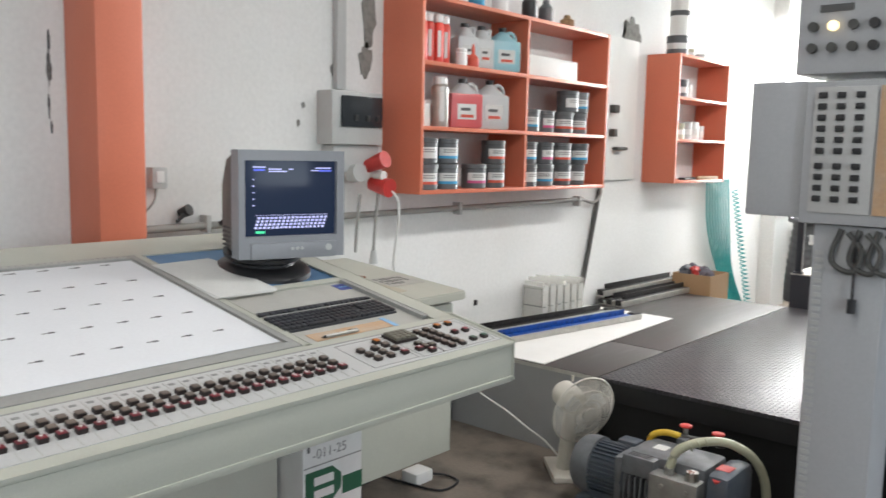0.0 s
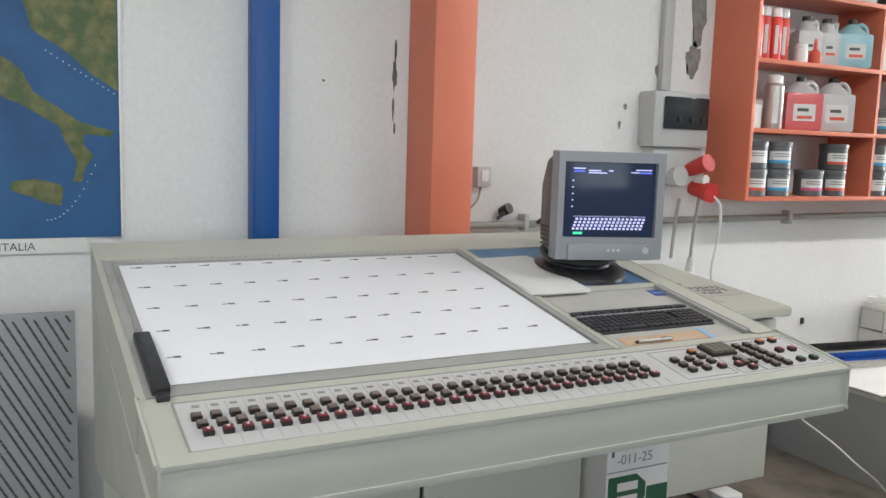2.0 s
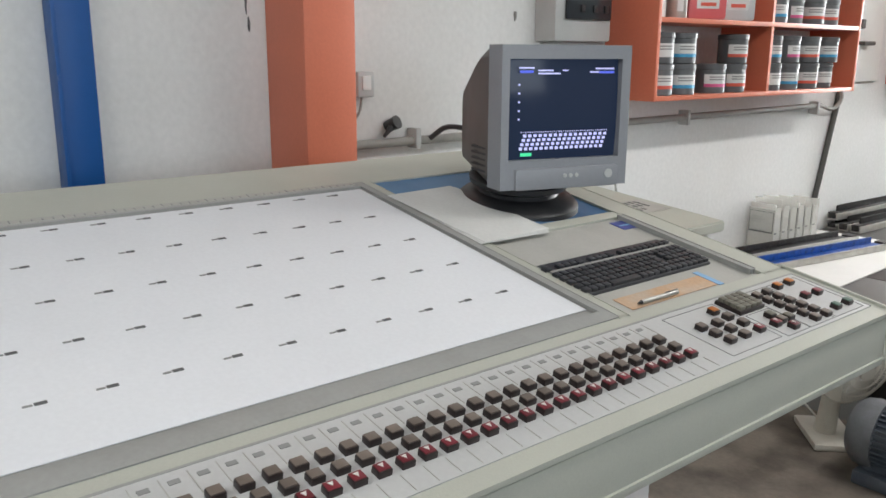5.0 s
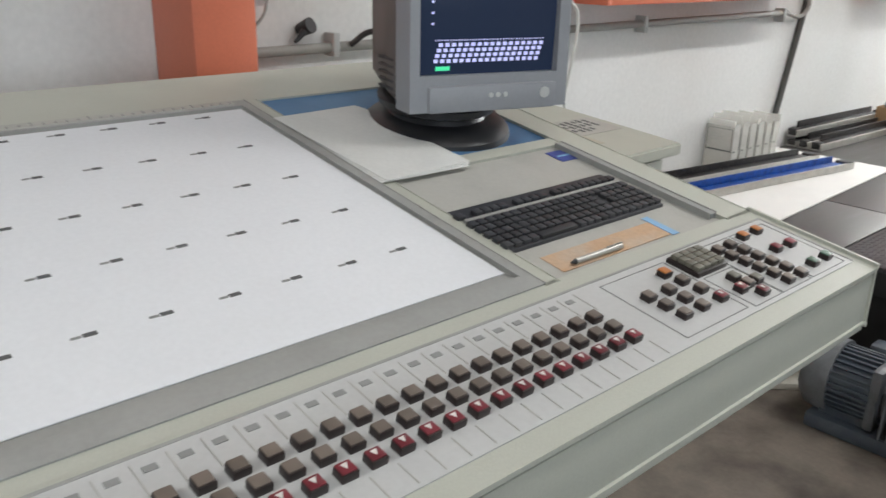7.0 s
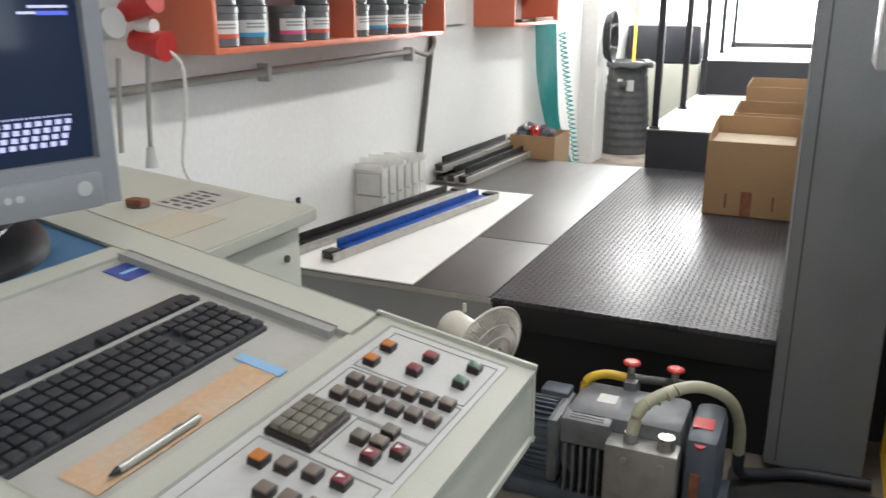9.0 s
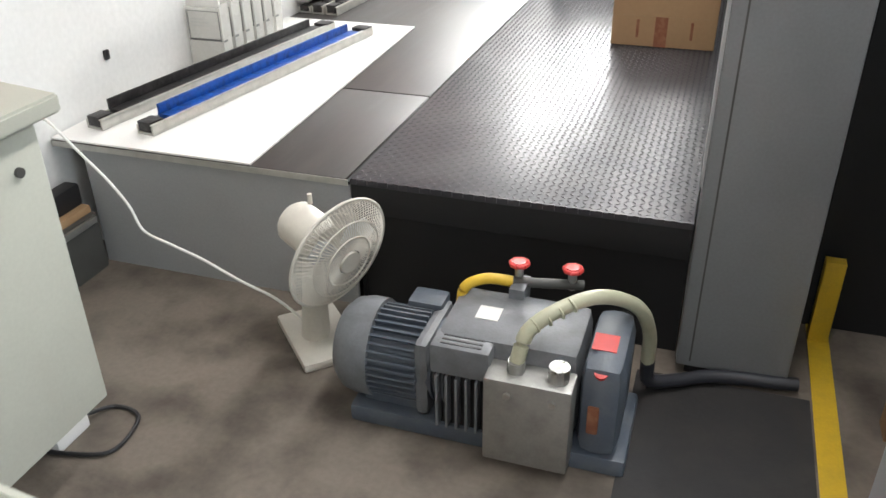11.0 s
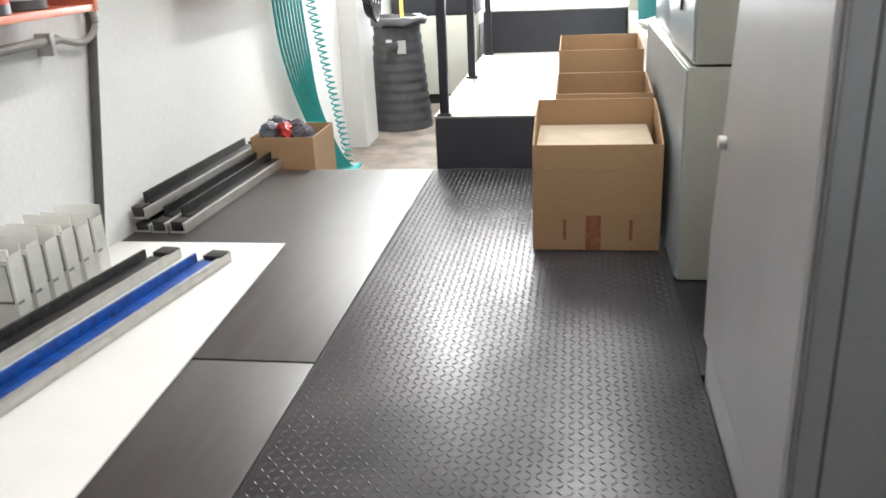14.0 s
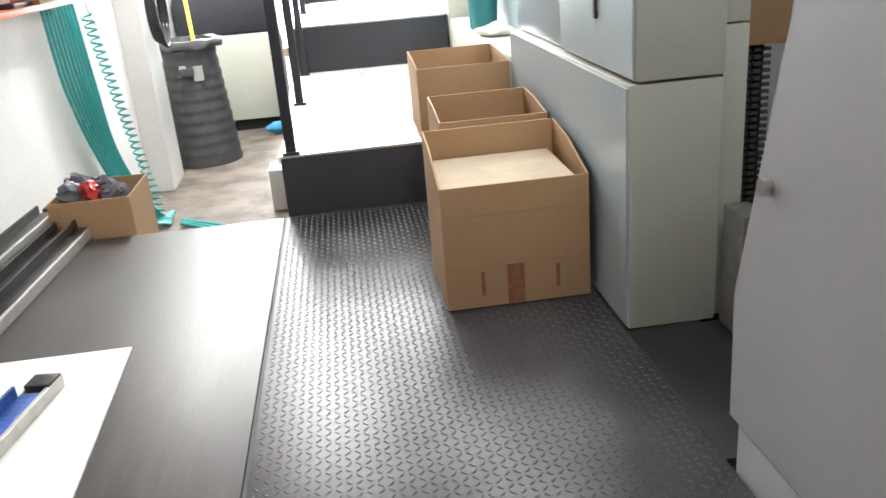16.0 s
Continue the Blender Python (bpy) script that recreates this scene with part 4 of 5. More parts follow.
part("plinth", quick(cuboid, -2.86, -2.52, 2.44, 3.12, 0.0, 0.229), "black_and_bay_shade", sc)
lz = lambda x: 0.985 + (-2.095 - x) * 0.0859
LM = lambda x, y: Matrix.Translation((x, y, lz(x) + 0.001)) @ Matrix.Rotation(math.atan(0.0859), 4, "Y")
part("warning_label", quick(cuboid, -0.06, 0.08, -0.20, 0.12, 0, 0.0012), "faded_label", sc, "faded orange label").matrix_basis = LM(-2.30, 2.93)
part("label", quick(cuboid, -0.07, 0.09, -0.02, 0.21, 0, 0.0013), "recess_grey", sc, "worn printed plate").matrix_basis = LM(-2.40, 3.06)
for k in range(16):
    part("label_print", quick(cuboid, -0.012, 0.012 + 0.006 * (k % 3), -0.004, 0.010, 0, 0.002), "mark", sc).matrix_basis = LM(-2.445 + 0.042 * (k // 6) + 0.005 * (k % 2), 3.065 + 0.030 * (k % 6))
kn = thing("rotary_knob", "small dark red rotary knob on the cabinet lid", "knob", (-2.48, 3.0, lz(-2.48)))
part("knob", quick(cuboid, -0.03, 0.03, -0.018, 0.018, 0.001, 0.022, bevel=0.006), "carton_mark", kn)
part("base", quick(rod, (0, 0, -0.004), (0, 0, 0.004), 0.032), "dark_pipe", kn)

# things on the floor round the console
CARTON_X = -1.59
ct = thing("carton", "white printed carton with a dark green label", "box", (CARTON_X, 1.965, 0))
part("carton", quick(cuboid, -0.085, 0.085, -0.09, 0.14, 0, 0.84, bevel=0.004), "can_label", ct)
bm = bmesh.new()
slab(bm, [(0.0852, -0.082, 0.585), (0.0852, 0.02, 0.585), (0.0852, 0.055, 0.615), (0.0852, 0.055, 0.66), (0.0852, 0.02, 0.69), (0.0852, -0.082, 0.69)], (1, 0, 0), 0.0013)
part("badge", bm, "green_print", ct, "dark green printed badge")
part("band", quick(cuboid, 0.0852, 0.0862, 0.06, 0.14, 0.590, 0.645), "green_print", ct)
part("rule", quick(cuboid, 0.0852, 0.086, -0.088, 0.135, 0.703, 0.707), "ink_line", ct)
part("badge_bar", quick(cuboid, 0.0866, 0.0872, -0.05, 0.025, 0.645, 0.670), "can_label", ct)
part("badge_bar", quick(cuboid, 0.0866, 0.0872, -0.05, 0.025, 0.605, 0.630), "can_label", ct)
part("arrow", quick(cuboid, 0.0852, 0.086, -0.075, -0.066, 0.75, 0.785), "mark", ct)
text_mesh("-011-25", 0.042, "ink_line", Matrix.Translation((0.0855, -0.055, 0.725)) @ Euler((radians(90), 0, radians(90))).to_matrix().to_4x4(), ct)
bk = thing("waste_bin", "red plastic waste bin under the console front", "bin", (-1.345, 1.82, 0))
bm = bmesh.new()
lathe(bm, [(0.095, 0), (0.10, 0.005), (0.130, 0.58), (0.138, 0.585), (0.138, 0.605), (0.126, 0.605), (0.095, 0.02)], 28)
part("pail", bm, "red_paint", bk)
ad = thing("power_adapter", "small white power adapter with a black cable", "adapter", (-2.37, 3.30, 0))
part("case", quick(cuboid, -0.05, 0.05, -0.06, 0.06, 0, 0.06, bevel=0.008), "cap_white", ad)
bm = bmesh.new()
sweep(bm, smooth_path([(0.03, 0.06, 0.03), (0.07, 0.14, 0.008), (0.16, 0.12, 0.008), (0.18, 0.0, 0.008), (0.10, -0.05, 0.008), (-0.2, -0.1, 0.008)]), 0.006)
part("cable", bm, "black_plastic", ad)
pp = thing("perforated_panel", "grey slotted metal panel leaning behind the console", "panel", (-2.55, 0, 0))
part("panel", quick(cuboid, -0.012, 0.0, -1.2, 0.565, 0.0, 1.06, bevel=0.003), "grey_panel", pp)
bm = bmesh.new()
for r in range(34):
    for c in range(40):
        y, z = 0.545 - 0.030 * c + 0.0125 * r, 1.035 - 0.024 * r - (0.010 if c % 2 else 0)
        if y > 0.545:
            continue
        d = 0.010
        slab(bm, [(0.0003, y - d, z + 0.012), (0.0003, y - d + 0.008, z + 0.012), (0.0003, y + d, z - 0.010), (0.0003, y + d - 0.008, z - 0.010)], (1, 0, 0), 0.002)
part("slot_pattern", bm, "dark_pipe", pp, "rows of slanted dark slots")["kind"] = "stuff"

# ---- platform ----
PZ, PY0, PY1, PX0, PX1 = 0.468, 4.12, 6.955, -1.857, -0.832
plat = thing("platform", "raised steel walkway platform beside the press", "platform", (0, 0, 0))
part("checker_plate", quick(cuboid, PX0 + 0.003, PX1, PY0, PY1, PZ - 0.02, PZ, bevel=0.003), "checker", plat, "dark steel checker plate")


def bosses(name, x0, x1, y0, y1, z, parent, pitch=0.0225):
    """Raised lozenges of a checker plate, alternately turned."""
    vs, fs = [], []
    r = 0
    y = y0 + pitch / 2
    while y < y1:
        c = 0
        x = x0 + pitch / 2
        while x < x1:
            s = 1 if (r + c) % 2 else -1
            ux, uy = 0.7071, 0.7071 * s
            b = len(vs)
            for l, w, h in ((0.0105, 0, 0), (0, 0.0038, 0), (-0.0105, 0, 0), (0, -0.0038, 0), (0.004, 0, 0.0019), (-0.004, 0, 0.0019)):
                vs.append((x + ux * l - uy * w, y + uy * l + ux * w, z + h))
            fs += [(b, b + 1, b + 4), (b + 1, b + 5, b + 4), (b + 1, b + 2, b + 5), (b + 2, b + 3, b + 5), (b + 3, b + 4, b + 5), (b + 3, b, b + 4)]
            x += pitch
            c += 1
        y += pitch
        r += 1
    me = bpy.data.meshes.new(name)
    me.from_pydata(vs, [], fs)
    me.materials.append(M["checker"])
    ob = new(name, me)
    ob.parent = parent
    ob["kind"] = "stuff"
    return ob


bosses("raised_pattern", PX0 + 0.01, PX1 - 0.01, PY0 + 0.005, PY1, PZ, plat)
bm = bmesh.new()
for k in range(30):
    x = PX0 + 0.01 + 0.034 * k
    cuboid(bm, x, x + 0.018, PY0 - 0.004, PY0 + 0.001, PZ - 0.014, PZ + 0.003)
part("nosing", bm, "checker", plat, "toothed front edge of the plate")["kind"] = "stuff"
for y0, y1 in ((PY0, 4.900), (4.910, PY1)):
    part("smooth_plate", quick(cuboid, WX + 0.01, PX0 - 0.010, y0, y1, PZ - 0.02, PZ - 0.002, bevel=0.002), "smooth_plate", plat, "dark smooth steel plate")
part("seam_channel", quick(cuboid, PX0 - 0.010, PX0 + 0.003, PY0, PY1, PZ - 0.02, PZ - 0.010), "black_and_bay_shade", plat)
part("front_panel", quick(cuboid, -2.86, PX0 - 0.002, PY0 + 0.012, PY0 + 0.03, 0.0, PZ - 0.022), "grey_panel", plat, "grey painted front panel")
part("front_lip", quick(cuboid, WX + 0.01, PX0 - 0.002, PY0 - 0.004, PY0 - 0.0005, PZ - 0.024, PZ - 0.004), "aluminium_and_lit_tread", plat, "pale metal edge strip")
part("rear_panel", quick(cuboid, WX + 0.01, PX0, PY1 - 0.02, PY1 - 0.003, 0.0, PZ - 0.022), "grey_panel", plat)
part("kick_panel", quick(cuboid, PX0, PX1, PY0 + 0.06, PY0 + 0.08, 0, PZ - 0.021), "black_and_bay_shade", plat, "black recessed front")
part("front_beam", quick(cuboid, PX0 + 0.002, PX1, PY0 + 0.008, PY0 + 0.05, PZ - 0.12, PZ - 0.021, bevel=0.003), "black_and_bay_shade", plat)
part("inner_side", quick(cuboid, PX0 + 0.002, PX0 + 0.016, PY0 + 0.0515, PY0 + 0.059, 0, PZ - 0.125), "black_and_bay_shade", plat)
board = thing("white_board", "white board lying on the platform by the wall", "board", (0, 0, 0))
bm = bmesh.new()
slab(bm, [(WX + 0.012, PY0 - 0.002, PZ + 0.001), (-2.195, PY0 - 0.002, PZ + 0.001), (-2.265, 5.83, PZ + 0.001), (WX + 0.012, 5.83, PZ + 0.001)], (0, 0, 1), 0.006)
part("board", bm, "white_board", board)


def ink_rail(x0, y0, x1, y1, z, name, label, blade, depth=0.05, h=0.055):
    ob = thing(name, label, "rail", (0, 0, 0), "steel rails")
    a, b = Vector((x0, y0, 0)), Vector((x1, y1, 0))
    L = (b - a).length
    m = Matrix.Translation((x0, y0, z)) @ Matrix.Rotation(math.atan2(y1 - y0, x1 - x0) - math.pi / 2, 4, "Z")
    for nm, mat, args in (("channel", "aluminium_and_lit_tread", (0.0, depth, 0, L, 0, 0.008)), ("channel_wall", "aluminium_and_lit_tread", (depth - 0.008, depth, 0, L, 0.008, h * 0.62)), ("channel_wall", "aluminium_and_lit_tread", (0, 0.006, 0, L, 0.008, h * 0.62)),
                          ("blade", blade, (0.010, depth - 0.012, 0.10, L - 0.10, 0.010, h * 0.72)), ("blade_edge", blade, (0.004, 0.014, 0.10, L - 0.12, h * 0.62, h * 1.35)),
                          ("lip", "aluminium_and_lit_tread", (depth - 0.014, depth + 0.002, 0, L, h * 0.63, h * 0.63 + 0.004)), ("end_block", "rail_black", (0.002, depth - 0.016, 0.004, 0.07, 0.0085, h * 0.8)), ("end_block", "rail_black", (0.002, depth - 0.001, L - 0.07, L - 0.004, 0.0085, h * 0.8))):
        part(nm, quick(cuboid, *args, bevel=0.002), mat, ob).matrix_basis = m
    return ob


BZ = PZ + 0.008
ink_rail(-2.905, 4.23, -2.685, 5.67, BZ, "squeegee_rail", "grey channel rail with a black blade", "rail_black", 0.075)
ink_rail(-2.700, 4.235, -2.475, 5.64, BZ, "squeegee_rail", "grey channel rail with a bright blue blade", "rail_blue", 0.075)
for x in (-2.960, -2.880, -2.800):
    z = PZ
    if x < -2.95:
        ink_rail(x, 5.96, x + 0.03, 7.22, PZ, "squeegee_rail", "stacked grey channel rail on the platform", "rail_black", 0.068, 0.045)
        z = PZ + 0.062
    ink_rail(x, 5.95, x + 0.06, 7.18, z, "squeegee_rail", "dirty grey channel rail with a black blade", "rail_black", 0.068, 0.062)
# upright white cards with label frames
for k in range(6):
    y = 4.985 + 0.089 * k
    h = 0.30 - 0.010 * k + 0.012 * (k % 2)
    ob = thing("card_holder", "clear acrylic card holder with a dark label outline", "holder", (WX, y, BZ), "card holders by the wall")
    part("back", quick(cuboid, 0.012, 0.180, 0.060, 0.065, 0, h, bevel=0.001), "acrylic", ob)
    part("front", quick(cuboid, 0.012, 0.180, 0.0, 0.004, 0, h * 0.82, bevel=0.001), "acrylic", ob)
    part("side", quick(cuboid, 0.176, 0.180, 0.0045, 0.0595, 0, h * 0.86), "acrylic", ob)
    if k in (0, 3):
        part("card", quick(cuboid, 0.014, 0.172, 0.012, 0.022, 0.004, h * 0.92, bevel=0.002), "card_white", ob, "stack of white cards")
    for a, b, c, d in ((0.02, 0.172, 0.108, 0.116), (0.168, 0.172, 0.117, 0.232), (0.02, 0.167, 0.229, 0.232), (0.02, 0.024, 0.117, 0.228)):
        part("outline", quick(cuboid, a, b, -0.0015, -0.0002, c, d), "mark", ob)
    for q in range(3):
        part("print_line", quick(cuboid, 0.035, 0.10 + 0.02 * (q % 2), -0.0012, -0.0002, 0.196 - 0.014 * q, 0.199 - 0.014 * q), "ink_line", ob)
    part("foot_tab", quick(cuboid, 0.1802, 0.1815, 0.002, 0.03, 0.104, 0.113), "mark", ob)
ml = thing("wall_mark", "small black mark stuck on the wall", "mark", (WX, 4.48, 0.66))
part("mark", quick(cuboid, 0, 0.012, -0.012, 0.012, -0.018, 0.018, bevel=0.004), "black_plastic", ml)
gb = thing("storage_crate", "low dark grey crate with a pale metal rim", "crate", (-2.93, 4.0, 0))
part("crate", quick(cuboid, 0, 0.10, -0.9, 0.10, 0, 0.22, bevel=0.01), "dark_pipe", gb)
part("rim", quick(cuboid, 0.1005, 0.112, -0.88, 0.08, 0.19, 0.215, bevel=0.003), "dull_steel", gb, "pale worn metal rim")
part("lid", quick(cuboid, 0.0, 0.085, -0.89, 0.09, 0.2205, 0.25, bevel=0.006), "carton", gb, "brown board lying in the crate")
part("rubber_strip", quick(cuboid, 0.0, 0.06, -0.89, 0.09, 0.2505, 0.33, bevel=0.01), "black_and_bay_shade", gb, "black rubber strip")

# stepped walkway along the press
for k, (y0, y1, z) in enumerate(((PY1 + 0.002, 9.30, 0.735), (9.302, 11.6, 1.045), (11.602, 14.0, 1.10))):
    stp = thing("walkway_step", "black-sided raised walkway step with checker plate top", "step", (0, 0, 0), "walkway steps")
    part("box", quick(cuboid, PX0 + 0.01, -0.80, y0, y1, 0.0, z - 0.012, bevel=0.004), "step_paint", stp, "black painted riser")
    # tread and its bosses use a paler metal to paint in the daylight
    part("tread", quick(cuboid, PX0 + 0.008, -0.80, y0 - 0.001, y1, z - 0.0115, z, bevel=0.002), "aluminium_and_lit_tread", stp, "checker plate tread with bright daylight painted into its metal")
    if k == 0:
        bosses("raised_pattern", PX0 + 0.02, -0.82, y0 + 0.01, y1 - 0.02, z, stp).data.materials[0] = M["aluminium_and_lit_tread"]
for y, z in ((6.99, 0.735), (8.14, 0.735), (9.22, 0.735), (10.4, 1.045), (11.5, 1.045)):
    po = thing("rail_post", "slim black handrail post on the walkway", "post", (-1.80, y, z), "handrail posts")
    part("post", quick(cuboid, -0.022, 0.022, -0.022, 0.022, 0, 1.15, bevel=0.004), "step_paint", po)
    part("foot", quick(cuboid, -0.035, 0.035, -0.035, 0.035, 0, 0.012), "step_paint", po)


# ---- cartons ----
def open_carton(name, label, x0, x1, y0, y1, z0, z1, flap=0.0, marks=True, inner=True):
    ob = thing(name, label, "box", (x0, y0, z0), "cartons beside the press")
    w, d, h, t = x1 - x0, y1 - y0, z1 - z0, 0.006
    part("front", quick(cuboid, 0, w, 0, t, 0, h, bevel=0.002), "carton", ob)
    part("back", quick(cuboid, 0, w, d - t, d, 0, h + flap, bevel=0.002), "carton", ob)
    for x in (0, w - t):
        bm = bmesh.new()
        slab(bm, [(x, t, 0), (x, d - t, 0), (x, d - t, h + flap), (x, d * 0.55, h + flap * 0.75), (x, t, h)], (1, 0, 0), t)
        part("side", bm, "carton", ob)
    part("base", quick(cuboid, t, w - t, t, d - t, 0.001, 0.008), "carton", ob)
    if inner:
        part("paper_block", quick(cuboid, 0.012, w - 0.03, 0.03, d - 0.02, 0.01, h - 0.012, bevel=0.003), "pale_card", ob, "pale tan paper stack inside")
    if marks:
        part("stamp", quick(cuboid, w * 0.42, w * 0.54, -0.0012, -0.0002, 0.0, h * 0.34), "carton_mark", ob, "reddish brown stamp")
        for fx in (0.24, 0.76):
            part("stamp", quick(cuboid, w * fx, w * fx + 0.012, -0.001, -0.0002, h * 0.1, h * 0.3), "carton_mark", ob)
        part("crease", quick(cuboid, 0.0, w, -0.0008, -0.0001, h * 0.76, h * 0.765), "brown_tape", ob)
        part("crease", quick(cuboid, 0.0, w, -0.0009, -0.0001, h * 0.34, h * 0.345), "brown_tape", ob)
    return ob


open_carton("open_carton", "open brown cardboard carton with paper inside", -1.308, -0.858, 5.80, 6.21, PZ + 0.004, 0.862, 0.085)
open_carton("open_carton", "shorter brown carton wedged between two others", -1.240, -0.862, 6.27, 6.62, PZ + 0.004, 0.955, 0.03, False, False)
open_carton("open_carton", "tall brown carton standing on the walkway step", -1.240, -0.845, 6.98, 7.40, 0.738, 1.035, 0.025, False, False)
tb = open_carton("tool_carton", "brown carton heaped with rags and tools", -2.84, -2.50, 7.0, 7.38, 0.0, 0.625, 0.0, False, False)
rr = random.Random(12)
for k in range(12):
    bm = bmesh.new()
    bmesh.ops.create_icosphere(bm, subdivisions=3, radius=rr.uniform(0.035, 0.055), matrix=pose(rr.uniform(0.06, 0.28), rr.uniform(0.06, 0.32), 0.615 + rr.uniform(-0.02, 0.03)))
    for v in bm.verts:
        v.co += Vector(noise.noise_vector(v.co * 34)) * 0.028
    part("rag", bm, "red_paint" if k == 3 else ("rag" if k % 3 else "pump_blue"), tb)

# ---- press ----
pr = thing("press_delivery", "grey steel printing press housing with a side door", "press", (0, 0, 0))
# the cover's shade is put into its darker grey
part("front_cover", quick(cuboid, -0.826, -0.52, 4.075, 4.10, 0.03, 2.05, bevel=0.008), "cover_shaded_grey", pr, "glossy grey front cover with its shade painted in")
bm = bmesh.new()
slab(bm, [(-0.834, 4.105, 0.58), (-0.834, 4.905, 0.58), (-0.834, 4.912, 0.86), (-0.834, 4.76, 1.42), (-0.834, 4.60, 2.05), (-0.834, 4.105, 2.05)], (1, 0, 0), 0.022)
bmesh.ops.bevel(bm, geom=list(bm.edges), offset=0.005, segments=2, affect="EDGES")
part("side_door", bm, "press_grey", pr, "light grey side door")
part("lower_side", quick(cuboid, -0.828, -0.81, 4.105, 4.875, 0.03, 0.575, bevel=0.006), "press_grey", pr)
# black core fills the housing; the black sheet paints the open bay's shade
part("core", quick(cuboid, -0.808, -0.53, 4.102, 4.55, 0.02, 2.04), "black_and_bay_shade", pr)
part("dark_bay", quick(cuboid, -0.525, 1.2, 4.45, 4.55, 0.0, 2.04), "black_and_bay_shade", pr, "black sheet for the shade of the open delivery bay")
part("top_cover", quick(cuboid, -0.834, 1.2, 4.075, 4.6, 2.055, 2.10, bevel=0.01), "press_grey", pr)
part("door_lock", quick(rod, (-0.850, 4.80, 1.105), (-0.834, 4.80, 1.105), 0.016), "steel", pr, "round steel lock")
part("door_seam", quick(cuboid, -0.8265, -0.8255, 4.072, 4.0745, 0.1, 2.0), "dark_pipe", pr)
part("seam_strip", quick(cuboid, -0.79, -0.785, 4.0735, 4.0748, 0.05, 2.03), "dark_pipe", pr)
part("kick", quick(cuboid, -0.80, -0.53, 4.09, 4.10, 0.0, 0.03), "black_and_bay_shade", pr)
cu = thing("press_unit", "cream and pale blue press cabinet beside the walkway", "press", (0, 0, 0))
part("lower_cabinet", quick(cuboid, -0.828, -0.575, 5.535, 7.0, PZ + 0.002, 1.160, bevel=0.008), "press_cream", cu)
part("lower_side", quick(cuboid, -0.833, -0.829, 5.545, 6.99, PZ + 0.01, 1.150), "press_blue", cu, "pale blue side panel")
part("upper_cabinet", quick(cuboid, -0.812, -0.575, 5.53, 6.24, 1.166, 2.3, bevel=0.008), "press_cream", cu)
part("upper_side", quick(cuboid, -0.818, -0.813, 5.54, 6.23, 1.175, 2.29), "press_blue", cu, "pale blue side panel")
part("rear_upper", quick(cuboid, -0.800, -0.575, 6.25, 6.98, 1.166, 2.3, bevel=0.006), "press_blue", cu)
part("handle", quick(cuboid, -0.826, -0.8185, 5.83, 5.85, 1.30, 1.48, bevel=0.003), "dark_pipe", cu)
part("frame_post", quick(cuboid, -0.568, -0.50, 5.56, 5.80, PZ + 0.002, 1.285, bevel=0.004), "press_cream", cu)
part("frame_post", quick(cuboid, -0.568, -0.50, 5.56, 5.80, 1.290, 2.3, bevel=0.004), "press_cream", cu)
part("bracket", quick(cuboid, -0.57, -0.50, 5.40, 5.52, PZ + 0.002, 0.82, bevel=0.006), "dull_steel", cu)
part("side_plate", quick(cuboid, -0.495, -0.36, 5.75, 5.80, 0.3, 2.3), "black_and_bay_shade", cu)
part("brown_guard", quick(cuboid, -0.49, -0.30, 5.72, 5.745, 1.2, 2.3, bevel=0.004), "carton", cu, "brown translucent guard")
bm = bmesh.new()
for k in range(24):
    for j in range(5):
        cuboid(bm, -0.485 + 0.03 * j, -0.465 + 0.03 * j, 5.735, 5.748, 0.72 + 0.02 * k, 0.73 + 0.02 * k)
part("chain_guard", bm, "dark_pipe", cu)["kind"] = "stuff"
part("floor_plate", quick(cuboid, PX1 + 0.001, 0.6, 4.91, 5.53, PZ - 0.02, PZ - 0.001), "checker", cu)
part("inner_body", quick(cuboid, -0.30, 1.2, 5.5, 14.0, 0.0, 2.3), "press_grey", cu)
for k, (y0, y1) in enumerate(((7.05, 9.2), (9.3, 11.5), (11.6, 14.0))):
    un = thing("press_unit", "pale press unit beyond the walkway steps", "press", (0, 0, 0), "far press units")
    part("housing", quick(cuboid, -0.79, -0.31, y0, y1, 0.75, 1.02 + 0.28 * k, bevel=0.02), "press_cream", un)
    part("tower", quick(cuboid, -0.58, -0.31, y0 + 0.9, y1, 1.025 + 0.28 * k, 2.3, bevel=0.02), "press_blue", un)
tbn = thing("teal_bin", "teal plastic waste bin on the press ledge", "bin", (-0.70, 8.40, 1.022))
bm = bmesh.new()
lathe(bm, [(0.075, 0), (0.08, 0.01), (0.10, 0.42), (0.108, 0.425), (0.108, 0.45), (0.098, 0.45), (0.075, 0.02)], 24)
part("pail", bm, "teal_bin", tbn)
rg = thing("rag", "crumpled grey rag lying on the ledge", "rag", (-0.70, 8.05, 1.022))
bm = bmesh.new()
bmesh.ops.create_icosphere(bm, subdivisions=3, radius=0.10, matrix=Matrix.Diagonal((1.0, 1.4, 0.3, 1)))
for v in bm.verts:
    v.co += Vector(noise.noise_vector(v.co * 16)) * 0.03
    v.co.z = max(v.co.z + 0.02, 0)
part("cloth", bm, "print_paper", rg)

# control pedestal
cpd = thing("control_pedestal", "grey control pedestal with push buttons and lamps", "control panel", (0, 2.95, 0))
part("post", quick(cuboid, -0.500, -0.298, 0.03, 0.23, 0.02, 1.43, bevel=0.008), "press_grey", cpd)
part("foot", quick(cuboid, -0.56, -0.24, -0.02, 0.28, 0, 0.02, bevel=0.004), "press_grey", cpd)
bm = bmesh.new()
for k in range(60):
    cuboid(bm, -0.490, -0.466, 0.026, 0.030, 0.10 + 0.021 * k, 0.112 + 0.021 * k)
part("louvre", bm, "plastic_grey", cpd, "perforated strip")
